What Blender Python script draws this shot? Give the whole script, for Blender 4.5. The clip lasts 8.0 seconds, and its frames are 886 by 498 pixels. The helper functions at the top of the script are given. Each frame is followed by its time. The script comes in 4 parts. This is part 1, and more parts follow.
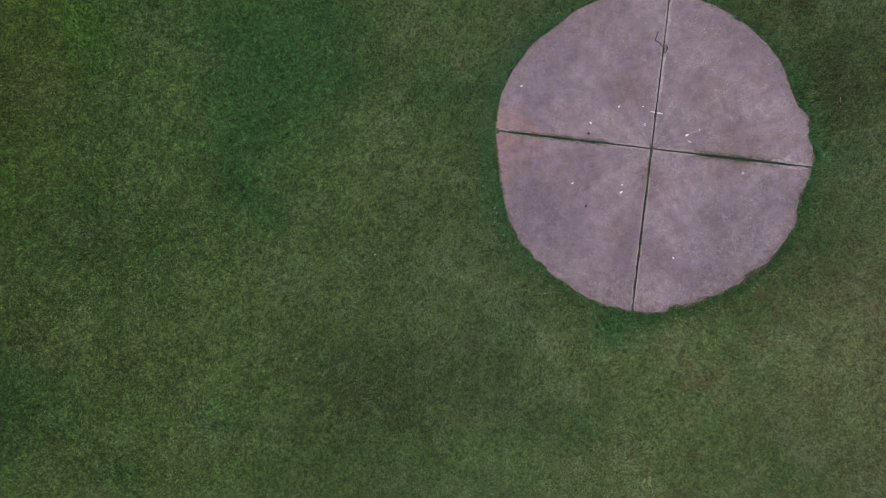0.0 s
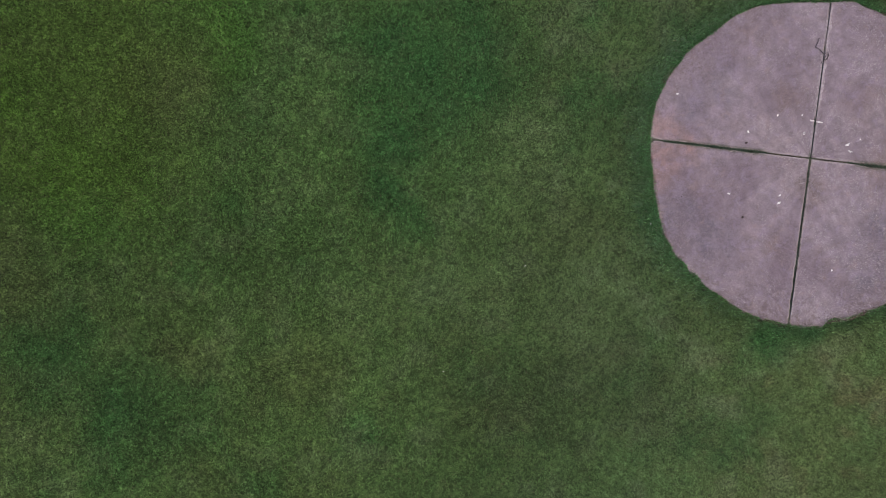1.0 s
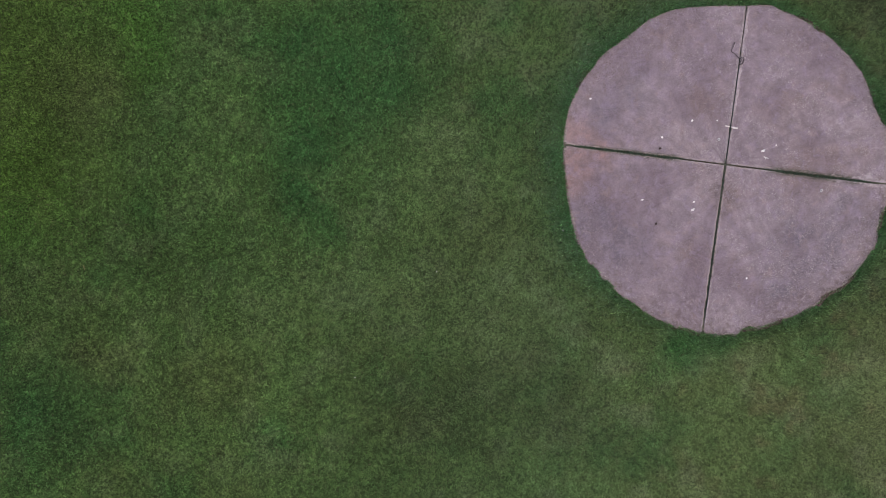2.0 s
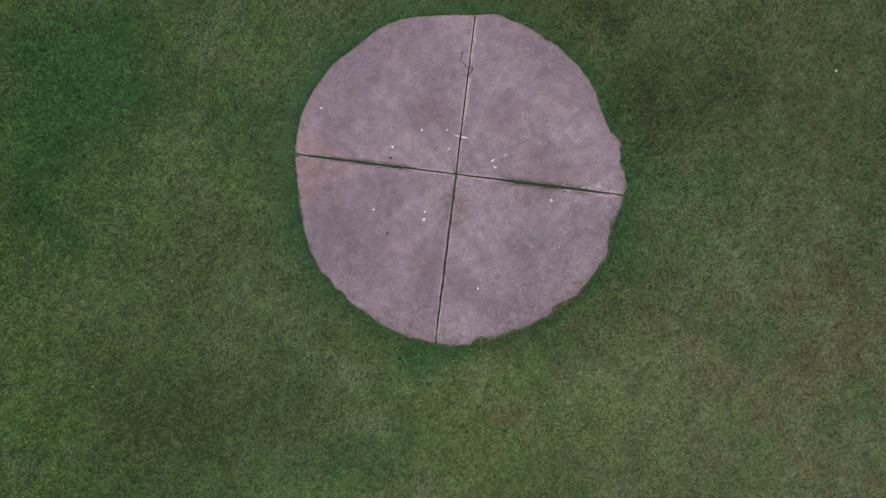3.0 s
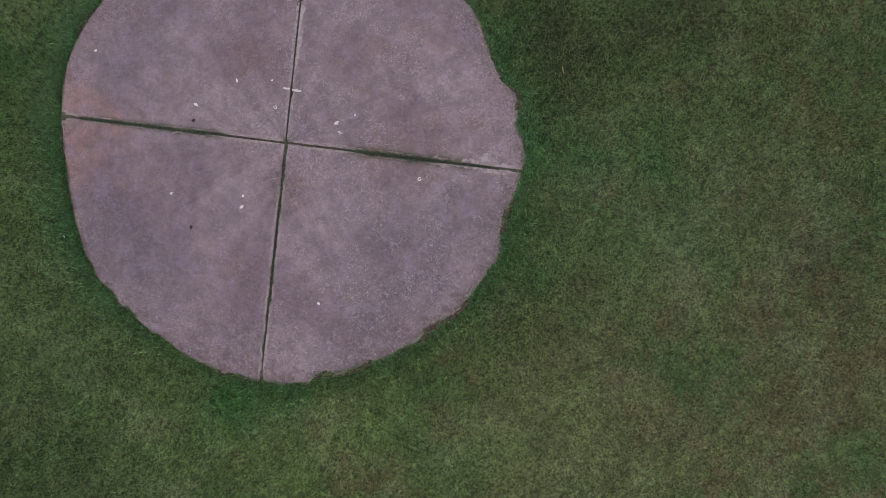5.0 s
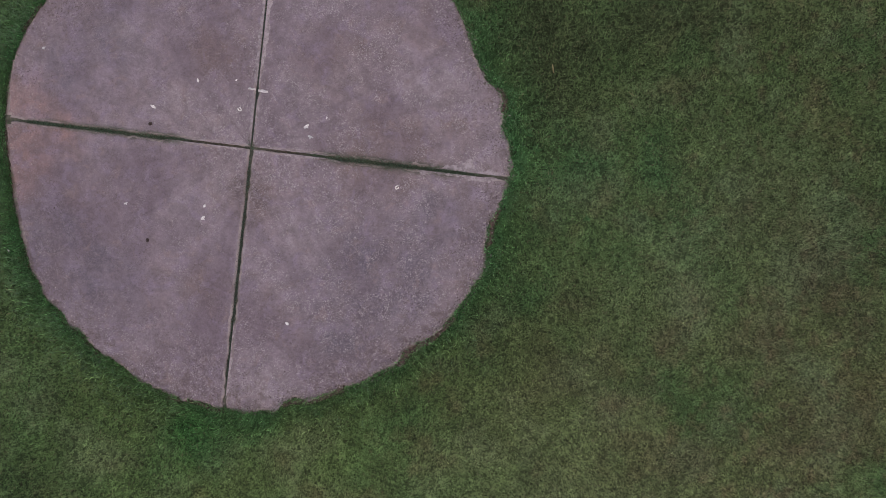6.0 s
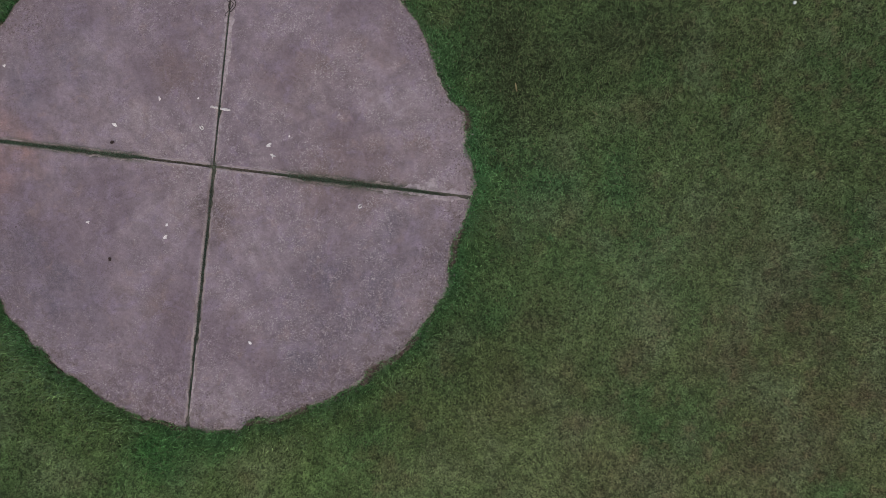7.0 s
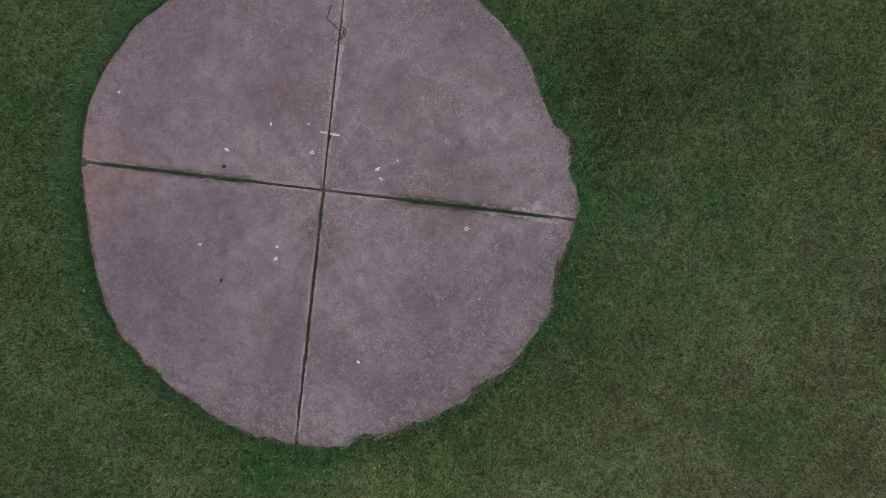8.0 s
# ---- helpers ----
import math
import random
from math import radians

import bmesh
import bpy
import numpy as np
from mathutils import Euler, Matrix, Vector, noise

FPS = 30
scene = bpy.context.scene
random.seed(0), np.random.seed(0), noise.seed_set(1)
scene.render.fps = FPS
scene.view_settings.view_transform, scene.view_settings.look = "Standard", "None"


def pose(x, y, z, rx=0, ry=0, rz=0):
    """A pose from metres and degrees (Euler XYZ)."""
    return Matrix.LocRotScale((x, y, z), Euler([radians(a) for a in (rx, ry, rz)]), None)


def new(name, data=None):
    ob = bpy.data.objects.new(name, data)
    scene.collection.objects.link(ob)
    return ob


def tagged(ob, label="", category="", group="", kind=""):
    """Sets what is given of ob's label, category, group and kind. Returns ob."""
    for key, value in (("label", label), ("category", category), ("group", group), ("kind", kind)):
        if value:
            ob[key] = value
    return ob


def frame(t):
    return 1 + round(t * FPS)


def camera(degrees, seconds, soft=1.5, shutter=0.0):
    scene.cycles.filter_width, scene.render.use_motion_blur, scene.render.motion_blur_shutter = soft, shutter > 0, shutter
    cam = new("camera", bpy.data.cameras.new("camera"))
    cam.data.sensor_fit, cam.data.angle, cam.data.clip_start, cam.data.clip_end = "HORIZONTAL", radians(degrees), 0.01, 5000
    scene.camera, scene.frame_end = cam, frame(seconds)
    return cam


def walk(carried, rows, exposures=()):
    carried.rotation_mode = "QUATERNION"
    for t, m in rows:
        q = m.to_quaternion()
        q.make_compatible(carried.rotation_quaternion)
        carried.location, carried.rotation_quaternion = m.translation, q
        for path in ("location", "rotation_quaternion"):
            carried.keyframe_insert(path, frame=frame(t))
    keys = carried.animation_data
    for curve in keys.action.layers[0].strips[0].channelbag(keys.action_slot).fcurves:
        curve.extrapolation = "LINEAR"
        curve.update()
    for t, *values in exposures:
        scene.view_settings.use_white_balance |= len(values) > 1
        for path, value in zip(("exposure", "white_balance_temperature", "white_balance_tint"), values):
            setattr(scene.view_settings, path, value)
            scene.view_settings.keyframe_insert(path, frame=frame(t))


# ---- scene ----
# camera: a small drone hanging over the lawn, looking almost straight down
cam = camera(78.0, 8.0, soft=0.68)
PATH = [
    (0.0, pose(-3.351, -1.462, 9.088, -1.17, 0.59, -0.18)),
    (0.2, pose(-4.222, -1.386, 9.048, -1.09, 0.59, 0.01)),
    (0.5, pose(-5.151, -1.315, 9.017, -1.20, 0.74, 0.02)),
    (0.7, pose(-5.567, -1.269, 8.993, -1.28, 0.73, -0.10)),
    (1.0, pose(-5.783, -1.258, 8.923, -1.34, 0.85, 0.04)),
    (1.2, pose(-5.406, -1.214, 8.917, -1.37, 0.96, 0.10)),
    (2.3, pose(-3.360, -1.074, 8.807, -1.71, 1.64, 0.40)),
    (2.5, pose(-2.402, -1.034, 8.805, -1.65, 1.66, 0.47)),
    (2.8, pose(-0.878, -0.976, 8.784, -1.69, 1.70, 0.58)),
    (3.0, pose(0.091, -0.945, 8.676, -1.58, 1.91, 0.40)),
    (3.2, pose(0.903, -0.927, 8.412, -1.29, 2.03, 0.41)),
    (3.5, pose(1.772, -0.861, 7.783, -1.40, 2.12, 0.27)),
    (3.7, pose(2.030, -0.880, 7.232, -1.26, 2.00, 0.22)),
    (4.0, pose(2.154, -0.881, 6.429, -1.63, 1.97, 0.15)),
    (4.2, pose(2.081, -0.944, 6.112, -1.51, 1.78, 0.12)),
    (4.5, pose(2.007, -0.960, 6.048, -1.96, 1.86, 0.26)),
    (4.7, pose(1.944, -0.989, 6.188, -2.02, 1.83, 0.21)),
    (5.8, pose(1.981, -0.984, 5.632, -1.12, 1.36, -0.04)),
    (6.0, pose(2.103, -0.926, 5.584, -1.14, 1.38, -0.01)),
    (6.5, pose(2.348, -0.750, 5.548, -1.39, 1.33, -0.02)),
    (7.0, pose(2.463, -0.701, 5.554, -1.46, 1.23, -0.03)),
    (7.5, pose(2.452, -0.660, 5.617, -1.56, 1.24, 0.04)),
    (7.7, pose(2.161, -0.610, 5.671, -1.42, 1.13, -0.02)),
    (8.0, pose(1.375, -0.506, 5.713, -1.16, 1.21, -0.14)),
]
EXPOSURES = [(0.0, 0.12, 6500, 14), (1.0, 0.24, 6500, 14), (3.1, 0.23, 6500, 15), (3.7, -0.03, 6500, 14), (4.5, -0.07, 6500, 14), (6.0, -0.15, 6500, 14), (7.2, -0.15, 6500, 9), (8.0, -0.26, 6500, 9)]
walk(cam, PATH, EXPOSURES)

# ---------------------------------------------------------------- light
SUN_ELEVATION, SUN_TURN = 62.0, 140.0
world = bpy.data.worlds.new("overcast_sky")
world.use_nodes = True
scene.world = world
sky = world.node_tree.nodes.new("ShaderNodeTexSky")
sky.sky_type, sky.sun_disc = "NISHITA", False
sky.sun_elevation, sky.sun_rotation = radians(SUN_ELEVATION), radians(SUN_TURN)
sky.air_density, sky.dust_density, sky.ozone_density = 1.0, 4.0, 1.0
world.node_tree.links.new(sky.outputs[0], world.node_tree.nodes["Background"].inputs[0])
world.node_tree.nodes["Background"].inputs[1].default_value = 0.12

sun_data = bpy.data.lights.new("sun", "SUN")
sun_data.energy, sun_data.angle, sun_data.color = 1.2, radians(30), (1.0, 0.95, 0.9)
sun = new("sun", sun_data)
sun.matrix_world = pose(0, 0, 20, 90 - SUN_ELEVATION, 0, -SUN_TURN + 180)

# ---------------------------------------------------------------- materials


class Nodes:
    """A short way to wire a node material."""

    def __init__(self, name, rough=0.85, spec=0.3):
        self.mat = bpy.data.materials.new(name)
        self.mat.use_nodes = True
        self.tree = self.mat.node_tree
        self.bsdf = self.tree.nodes["Principled BSDF"]
        self.bsdf.inputs["Roughness"].default_value = rough
        self.bsdf.inputs["Specular IOR Level"].default_value = spec
        self.place = self.add("ShaderNodeTexCoord").outputs["Object"]

    def add(self, kind):
        return self.tree.nodes.new(kind)

    def link(self, a, b):
        self.tree.links.new(a, b)

    def noise(self, scale, detail=4.0, rough=0.55, place=None, colour=False):
        n = self.add("ShaderNodeTexNoise")
        n.inputs["Scale"].default_value, n.inputs["Detail"].default_value = scale, detail
        n.inputs["Roughness"].default_value = rough
        self.link(place or self.place, n.inputs["Vector"])
        return n.outputs["Color" if colour else "Fac"]

    def ramp(self, value, low, high, out_low=0.0, out_high=1.0):
        n = self.add("ShaderNodeMapRange")
        n.interpolation_type = "SMOOTHSTEP"
        for k, v in zip((1, 2, 3, 4), (low, high, out_low, out_high)):
            n.inputs[k].default_value = v
        self.link(value, n.inputs[0])
        return n.outputs[0]

    def times(self, a, b, how="MULTIPLY"):
        n = self.add("ShaderNodeMath")
        n.operation = how
        for k, v in enumerate((a, b)):
            if isinstance(v, (int, float)):
                n.inputs[k].default_value = v
            else:
                self.link(v, n.inputs[k])
        return n.outputs[0]

    def mix(self, fac, a, b, how="MIX"):
        n = self.add("ShaderNodeMix")
        n.data_type, n.blend_type = "RGBA", how
        for k, v in ((0, fac), (6, a), (7, b)):
            if isinstance(v, (int, float)):
                n.inputs[k].default_value = v
            elif isinstance(v, tuple):
                n.inputs[k].default_value = (*v, 1)
            else:
                self.link(v, n.inputs[k])
        return n.outputs[2]

    def spot(self, place, x, y, radius):
        """1 in the middle of a soft round stain, 0 outside it."""
        n = self.add("ShaderNodeVectorMath")
        n.operation = "DISTANCE"
        self.link(place, n.inputs[0])
        n.inputs[1].default_value = (x, y, 0)
        return self.ramp(n.outputs["Value"], 0.15 * radius, 1.25 * radius, 1.0, 0.0)

    def dots(self, scale, size, share, place=None):
        """Small round flecks, one in a share of the cells."""
        n = self.add("ShaderNodeTexVoronoi")
        n.voronoi_dimensions = "2D"
        n.inputs["Scale"].default_value = scale
        self.link(place or self.place, n.inputs["Vector"])
        pick = self.add("ShaderNodeSeparateColor")
        self.link(n.outputs["Color"], pick.inputs[0])
        grain = self.times(self.ramp(pick.outputs[1], 0.0, 1.0, 0.55, 1.25), size)
        inside = self.ramp(self.times(n.outputs["Distance"], grain, "DIVIDE"), 0.75, 1.15, 1.0, 0.0)
        return self.times(inside, self.ramp(pick.outputs[0], 1.0 - share - 0.01, 1.0 - share + 0.01))

    def along(self, place, x, y):
        """How far a place lies from the origin along a direction, without sign."""
        n = self.add("ShaderNodeVectorMath")
        n.operation = "DOT_PRODUCT"
        self.link(place, n.inputs[0])
        n.inputs[1].default_value = (x, y, 0)
        return self.times(n.outputs["Value"], 0.0, "ADD"), self.times(self.times(n.outputs["Value"], n.outputs["Value"]), 0.5, "POWER")

    def warped(self, scale, amount):
        n = self.add("ShaderNodeVectorMath")
        n.operation = "MULTIPLY_ADD"
        self.link(self.noise(scale, 3.0, colour=True), n.inputs[0])
        n.inputs[1].default_value = (amount, amount, 0)
        m = self.add("ShaderNodeVectorMath")
        m.operation = "SUBTRACT"
        self.link(self.place, m.inputs[0])
        m.inputs[1].default_value = (amount / 2, amount / 2, 0)
        self.link(m.outputs[0], n.inputs[2])
        return n.outputs[0]

    def bump(self, height, strength, distance):
        n = self.add("ShaderNodeBump")
        n.inputs["Strength"].default_value, n.inputs["Distance"].default_value = strength, distance
        self.link(height, n.inputs["Height"])
        self.link(n.outputs[0], self.bsdf.inputs["Normal"])

    def done(self, colour):
        if isinstance(colour, tuple):
            self.bsdf.inputs["Base Color"].default_value = (*colour, 1)
        else:
            self.link(colour, self.bsdf.inputs["Base Color"])
        return self.mat


# stains on the concrete: x, y, radius
STAIN_SLATE = [(-1.5, 1.2, 0.5), (-1.9, 0.9, 0.45), (1.3, -1.35, 0.95), (1.95, -0.85, 0.5), (0.9, -1.95, 0.4), (-2.05, -0.95, 0.55), (-1.6, -1.3, 0.6)]
STAIN_RUST = [(-2.42, 0.32, 0.55), (-2.45, -0.15, 0.38), (-2.0, 0.2, 0.3)]
STAIN_BROWN = [(-0.16, -0.49, 0.28), (0.1, -0.55, 0.25), (1.0, 0.9, 0.55), (-0.3, 0.95, 0.4), (1.2, 0.0, 0.5), (2.1, 0.25, 0.4), (1.75, 0.0, 0.45), (1.5, -0.3, 0.35),
               (-0.55, -1.4, 0.3), (-0.42, -0.05, 0.35)]
STAIN_PALE = [(0.1, -2.48, 0.4), (0.6, -1.0, 0.35), (1.0, 0.6, 0.4), (0.4, 0.6, 0.3), (-0.75, 0.3, 0.4), (-0.75, -0.5, 0.3), (1.87, 0.64, 0.55), (-1.24, 1.2, 0.25), (-0.2, 0.35, 0.45), (0.55, 0.2, 0.35), (-0.35, -0.25, 0.3)]


def concrete(name, worn=0.0):
    n = Nodes(name, 0.9, 0.25)
    broad = n.ramp(n.noise(0.7, 3), 0.36, 0.64)
    col = n.mix(broad, (0.192, 0.144, 0.171), (0.304, 0.241, 0.274))
    # brownish and slate drifts with ragged borders
    col = n.mix(n.ramp(n.noise(1.3, 7, 0.68), 0.48, 0.68, 0.0, 0.55), col, (0.215, 0.150, 0.138))
    warp = n.warped(2.6, 0.55)
    cloud = n.ramp(n.noise(3.2, 7, 0.68), 0.34, 0.68)
    for stains, tint, how in ((STAIN_SLATE, (0.138, 0.117, 0.148), 0.92), (STAIN_BROWN, (0.190, 0.130, 0.115), 0.7),
                              (STAIN_RUST, (0.335, 0.202, 0.180), 0.85), (STAIN_PALE, (0.38, 0.310, 0.33), 0.65)):
        total = None
        for x, y, r in stains:
            s = n.spot(warp, x, y, r)
            total = s if total is None else n.times(total, s, "MAXIMUM")
        col = n.mix(n.times(n.times(total, n.ramp(cloud, 0.0, 1.0, 0.75 if stains is STAIN_RUST else 0.35, 1.0)), how), col, tint)
    for x, y, r in SOOT:
        col = n.mix(n.times(n.times(n.spot(n.warped(7, 0.25), x, y, r), n.ramp(n.noise(14, 6, 0.7), 0.26, 0.62)), 0.62), col, (0.086, 0.060, 0.053))
    blotch = n.ramp(n.noise(5.5, 8, 0.7), 0.34, 0.66)
    col = n.mix(blotch, n.mix(0.58, col, (0.142, 0.109, 0.120)), col)
    wash = n.ramp(n.noise(10.5, 8, 0.72), 0.52, 0.74)
    col = n.mix(n.times(wash, 0.3), col, (0.37, 0.31, 0.33))
    # lavender, pink and tan flecks the size of a hand
    tone = n.warped(4.5, 0.35)
    col = n.mix(n.times(n.ramp(n.noise(4.6, 6, 0.7, tone), 0.50, 0.64), 0.44), col, (0.266, 0.209, 0.280))
    col = n.mix(n.times(n.ramp(n.noise(6.1, 6, 0.7, tone), 0.54, 0.68), 0.45), col, (0.285, 0.205, 0.195))
    col = n.mix(n.times(n.ramp(n.noise(7.7, 6, 0.72, tone), 0.55, 0.70), 0.42), col, (0.155, 0.122, 0.128))
    fine = n.times(n.ramp(n.noise(58, 5, 0.7), 0.28, 0.72, 0.88, 1.11), n.ramp(n.noise(23, 3, 0.6, n.warped(8, 0.06)), 0.32, 0.68, 0.92, 1.08))
    grey = n.add("ShaderNodeCombineColor")
    for k in range(3):
        n.link(fine, grey.inputs[k])
    col = n.mix(1.0, col, grey.outputs[0], "MULTIPLY")
    scratch = n.add("ShaderNodeMapping")
    scratch.inputs["Scale"].default_value = (9, 80, 1)
    scratch.inputs["Rotation"].default_value = (0, 0, 0.9)
    n.link(n.place, scratch.inputs["Vector"])
    lines = n.times(n.ramp(n.noise(1.0, 2, 0.5, scratch.outputs[0]), 0.70, 0.75), n.ramp(n.noise(3.0, 3), 0.48, 0.6))
    col = n.mix(n.times(lines, 0.4), col, (0.40, 0.34, 0.335))
    mottle = n.ramp(n.noise(17, 7, 0.75), 0.48, 0.66)
    col = n.mix(n.times(n.times(mottle, n.ramp(n.noise(1.1, 4), 0.40, 0.62, 0.1, 1.0)), 0.34), col, (0.125, 0.094, 0.098))
    # exposed pale grit: thick towards the rim, round the crossing and over the eastern panels, thin in the west
    worn_belt = n.add("ShaderNodeVectorMath")
    worn_belt.operation = "DISTANCE"
    n.link(n.warped(1.7, 0.9), worn_belt.inputs[0])
    worn_belt.inputs[1].default_value = (0.0, 0.1, 0.0)
    east = n.add("ShaderNodeSeparateXYZ")
    n.link(n.place, east.inputs[0])
    far_west = n.ramp(east.outputs[0], -2.6, -1.2, 0.5, 1.0)
    east = n.ramp(east.outputs[0], -1.6, 0.3, 0.30, 1.0)
    field = n.times(n.ramp(n.noise(1.6, 6, 0.68), 0.41, 0.58, 0.08, 1.0), east)
    field = n.times(field, n.times(n.ramp(worn_belt.outputs["Value"], 1.9, 2.6, 0.0, 0.9), far_west), "MAXIMUM")
    field = n.times(field, n.spot(n.warped(3.0, 0.5), -0.1, 0.1, 0.75), "MAXIMUM")
    patchy = n.times(field, n.ramp(n.noise(9, 5, 0.7), 0.40, 0.58, 0.2, 1.0))
    jitter = n.warped(25, 0.03)
    col = n.mix(n.times(n.times(n.dots(92, 0.46, 0.40, jitter), patchy), 0.62), col, (0.45, 0.395, 0.395))
    col = n.mix(n.times(n.times(n.dots(58, 0.38, 0.13, jitter), patchy), 0.68), col, (0.50, 0.44, 0.44))
    dark_field = n.times(n.ramp(n.noise(2.3, 5, 0.7), 0.44, 0.60, 0.2, 1.0), n.ramp(worn_belt.outputs["Value"], 1.9, 2.6, 0.45, 1.0))
    col = n.mix(n.times(n.times(n.dots(74, 0.46, 0.28, n.warped(21, 0.04)), dark_field), 0.85), col, (0.105, 0.078, 0.080))
    flake = n.times(n.ramp(n.noise(34, 5, 0.72, n.warped(20, 0.05)), 0.56, 0.61), field)
    col = n.mix(n.times(flake, 0.4), col, (0.40, 0.34, 0.35))
    pits = n.ramp(n.noise(62, 2, 0.5), 0.25, 0.31, 1.0, 0.0)
    col = n.mix(n.times(pits, 0.6), col, (0.085, 0.062, 0.058))
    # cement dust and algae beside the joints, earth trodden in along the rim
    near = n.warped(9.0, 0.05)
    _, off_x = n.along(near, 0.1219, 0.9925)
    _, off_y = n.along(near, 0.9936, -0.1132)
    run, far = n.along(n.place, 0.9925, -0.1219)
    ragged = n.ramp(n.noise(11, 6, 0.7), 0.40, 0.62)
    dust = n.ramp(n.times(off_x, off_y, "MINIMUM"), 0.016, 0.055, 1.0, 0.0)
    col = n.mix(n.times(n.times(dust, n.times(n.ramp(ragged, 0.0, 1.0, 0.4, 1.0), n.ramp(n.noise(3.4, 5, 0.7), 0.36, 0.60, 0.1, 1.0))), 0.9), col, (0.44, 0.382, 0.392))
    grime = n.times(n.ramp(off_x, 0.03, 0.12, 1.0, 0.0), n.times(n.ramp(run, 0.6, 1.0), n.ramp(run, 1.9, 2.3, 1.0, 0.0)))
    col = n.mix(n.times(n.times(grime, n.ramp(n.noise(6, 6, 0.7), 0.32, 0.6)), 0.6), col, (0.100, 0.084, 0.062))
    algae = n.times(n.ramp(off_x, 0.022, 0.068, 1.0, 0.0), n.times(n.ramp(far, 0.55, 0.9), n.ramp(far, 1.9, 2.45, 1.0, 0.0)))
    col = n.mix(n.times(n.times(algae, n.ramp(n.noise(5, 6, 0.7), 0.30, 0.54)), 0.9), col, (0.050, 0.058, 0.034))
    # brown dirt and shadow beside the top and bottom joints, both painted in
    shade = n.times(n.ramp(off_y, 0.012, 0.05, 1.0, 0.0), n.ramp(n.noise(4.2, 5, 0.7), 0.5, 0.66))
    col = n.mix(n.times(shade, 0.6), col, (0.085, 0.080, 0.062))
    earth = n.ramp(worn_belt.outputs["Value"], 2.25, 2.75)
    col = n.mix(n.times(n.times(earth, n.ramp(n.noise(8, 7, 0.75), 0.46, 0.62)), 0.6), col, (0.115, 0.082, 0.072))
    # rim bevel: caught light painted pale in patches, over worn concrete
    if worn:
        col = n.mix(n.times(n.ramp(n.noise(5, 5, 0.65), 0.42, 0.62), worn), n.mix(0.35, col, (0.14, 0.10, 0.085)), n.mix(n.noise(25, 4), (0.30, 0.23, 0.22), (0.44, 0.37, 0.36)))
    col = n.mix(1.0, col, (0.99, 1.0, 0.98), "MULTIPLY")
    n.bump(n.times(n.noise(130, 4, 0.7), n.times(n.noise(9, 5), 0.8), "ADD"), 0.6, 0.007)
    return n.done(col)


# dark grubby spots beside the crossing: x, y, radius
SOOT = [(-0.13, -0.43, 0.17), (0.05, -0.52, 0.17), (-0.03, -0.38, 0.14), (-0.13, -0.66, 0.12), (0.0, -0.80, 0.12)]
CONCRETE = concrete("pink_grey_concrete")
# paler copy of the concrete for bevels, highlight and wear in its colour
LIT_WORN_EDGE = concrete("lit_worn_concrete_edge", 0.75)


def mortar():
    n = Nodes("pale_mortar", 0.92, 0.2)
    col = n.mix(n.ramp(n.noise(14, 7, 0.78), 0.40, 0.57), (0.235, 0.195, 0.203), (0.390, 0.330, 0.337))
    col = n.mix(n.ramp(n.noise(80, 3), 0.55, 0.7), col, (0.27, 0.21, 0.21))
    n.bump(n.noise(90, 4), 0.5, 0.004)
    return n.done(col)


def soil(name, a, b):
    n = Nodes(name, 0.95, 0.15)
    col = n.mix(n.ramp(n.noise(30, 5), 0.3, 0.7), a, b)
    n.bump(n.noise(60, 5), 0.8, 0.01)
    return n.done(col)


def lawn_ground():
    """Thatch between the blades; its hue follows the lawn's own patches."""
    n = Nodes("lawn_thatch", 0.95, 0.1)
    hue = n.add("ShaderNodeAttribute")
    hue.attribute_name = "hue"
    # dark soil pits, with the shade between tufts painted into their colour
    shaded_gap = n.mix(0.72, hue.outputs["Color"], (0.014, 0.017, 0.008))
    col = n.mix(n.ramp(n.noise(48, 4, 0.65), 0.36, 0.56), shaded_gap, hue.outputs["Color"])
    col = n.mix(n.times(n.ramp(n.noise(160, 2), 0.55, 0.72), 0.3), col, (0.10, 0.11, 0.05))
    n.bump(n.noise(120, 4), 0.8, 0.02)
    return n.done(col)


def grass_blade():
    n = Nodes("grass_blade", 0.7, 0.12)
    hue = n.add("ShaderNodeAttribute")
    hue.attribute_name = "hue"
    mat = n.done(hue.outputs["Color"])
    shine = n.add("ShaderNodeBsdfTranslucent")
    n.link(hue.outputs["Color"], shine.inputs[0])
    both = n.add("ShaderNodeMixShader")
    both.inputs[0].default_value = 0.3
    n.link(n.bsdf.outputs[0], both.inputs[1])
    n.link(shine.outputs[0], both.inputs[2])
    n.link(both.outputs[0], n.tree.nodes["Material Output"].inputs[0])
    return mat


def plain(name, a, b, scale=40.0, rough=0.7):
    n = Nodes(name, rough, 0.35)
    col = n.mix(n.ramp(n.noise(scale, 4), 0.3, 0.7), a, b)
    n.bump(n.noise(scale * 2, 3), 0.3, 0.003)
    return n.done(col)


MORTAR = mortar()
JOINT_SOIL = soil("joint_soil", (0.056, 0.060, 0.044), (0.125, 0.118, 0.092))
BARE_SOIL = soil("bare_soil", (0.036, 0.026, 0.020), (0.130, 0.094, 0.080))
GROUND = lawn_ground()
BLADE = grass_blade()
PETAL = plain("white_petal", (0.62, 0.58, 0.57), (0.86, 0.83, 0.80), 60, 0.6)
DEAD_LEAF = plain("dark_dead_leaf", (0.03, 0.02, 0.018), (0.09, 0.06, 0.05), 50, 0.8)
STRAW = plain("yellow_straw", (0.20, 0.15, 0.07), (0.40, 0.34, 0.17), 40, 0.7)
WIRE = plain("dark_wire", (0.03, 0.022, 0.022), (0.07, 0.05, 0.05), 60, 0.5)
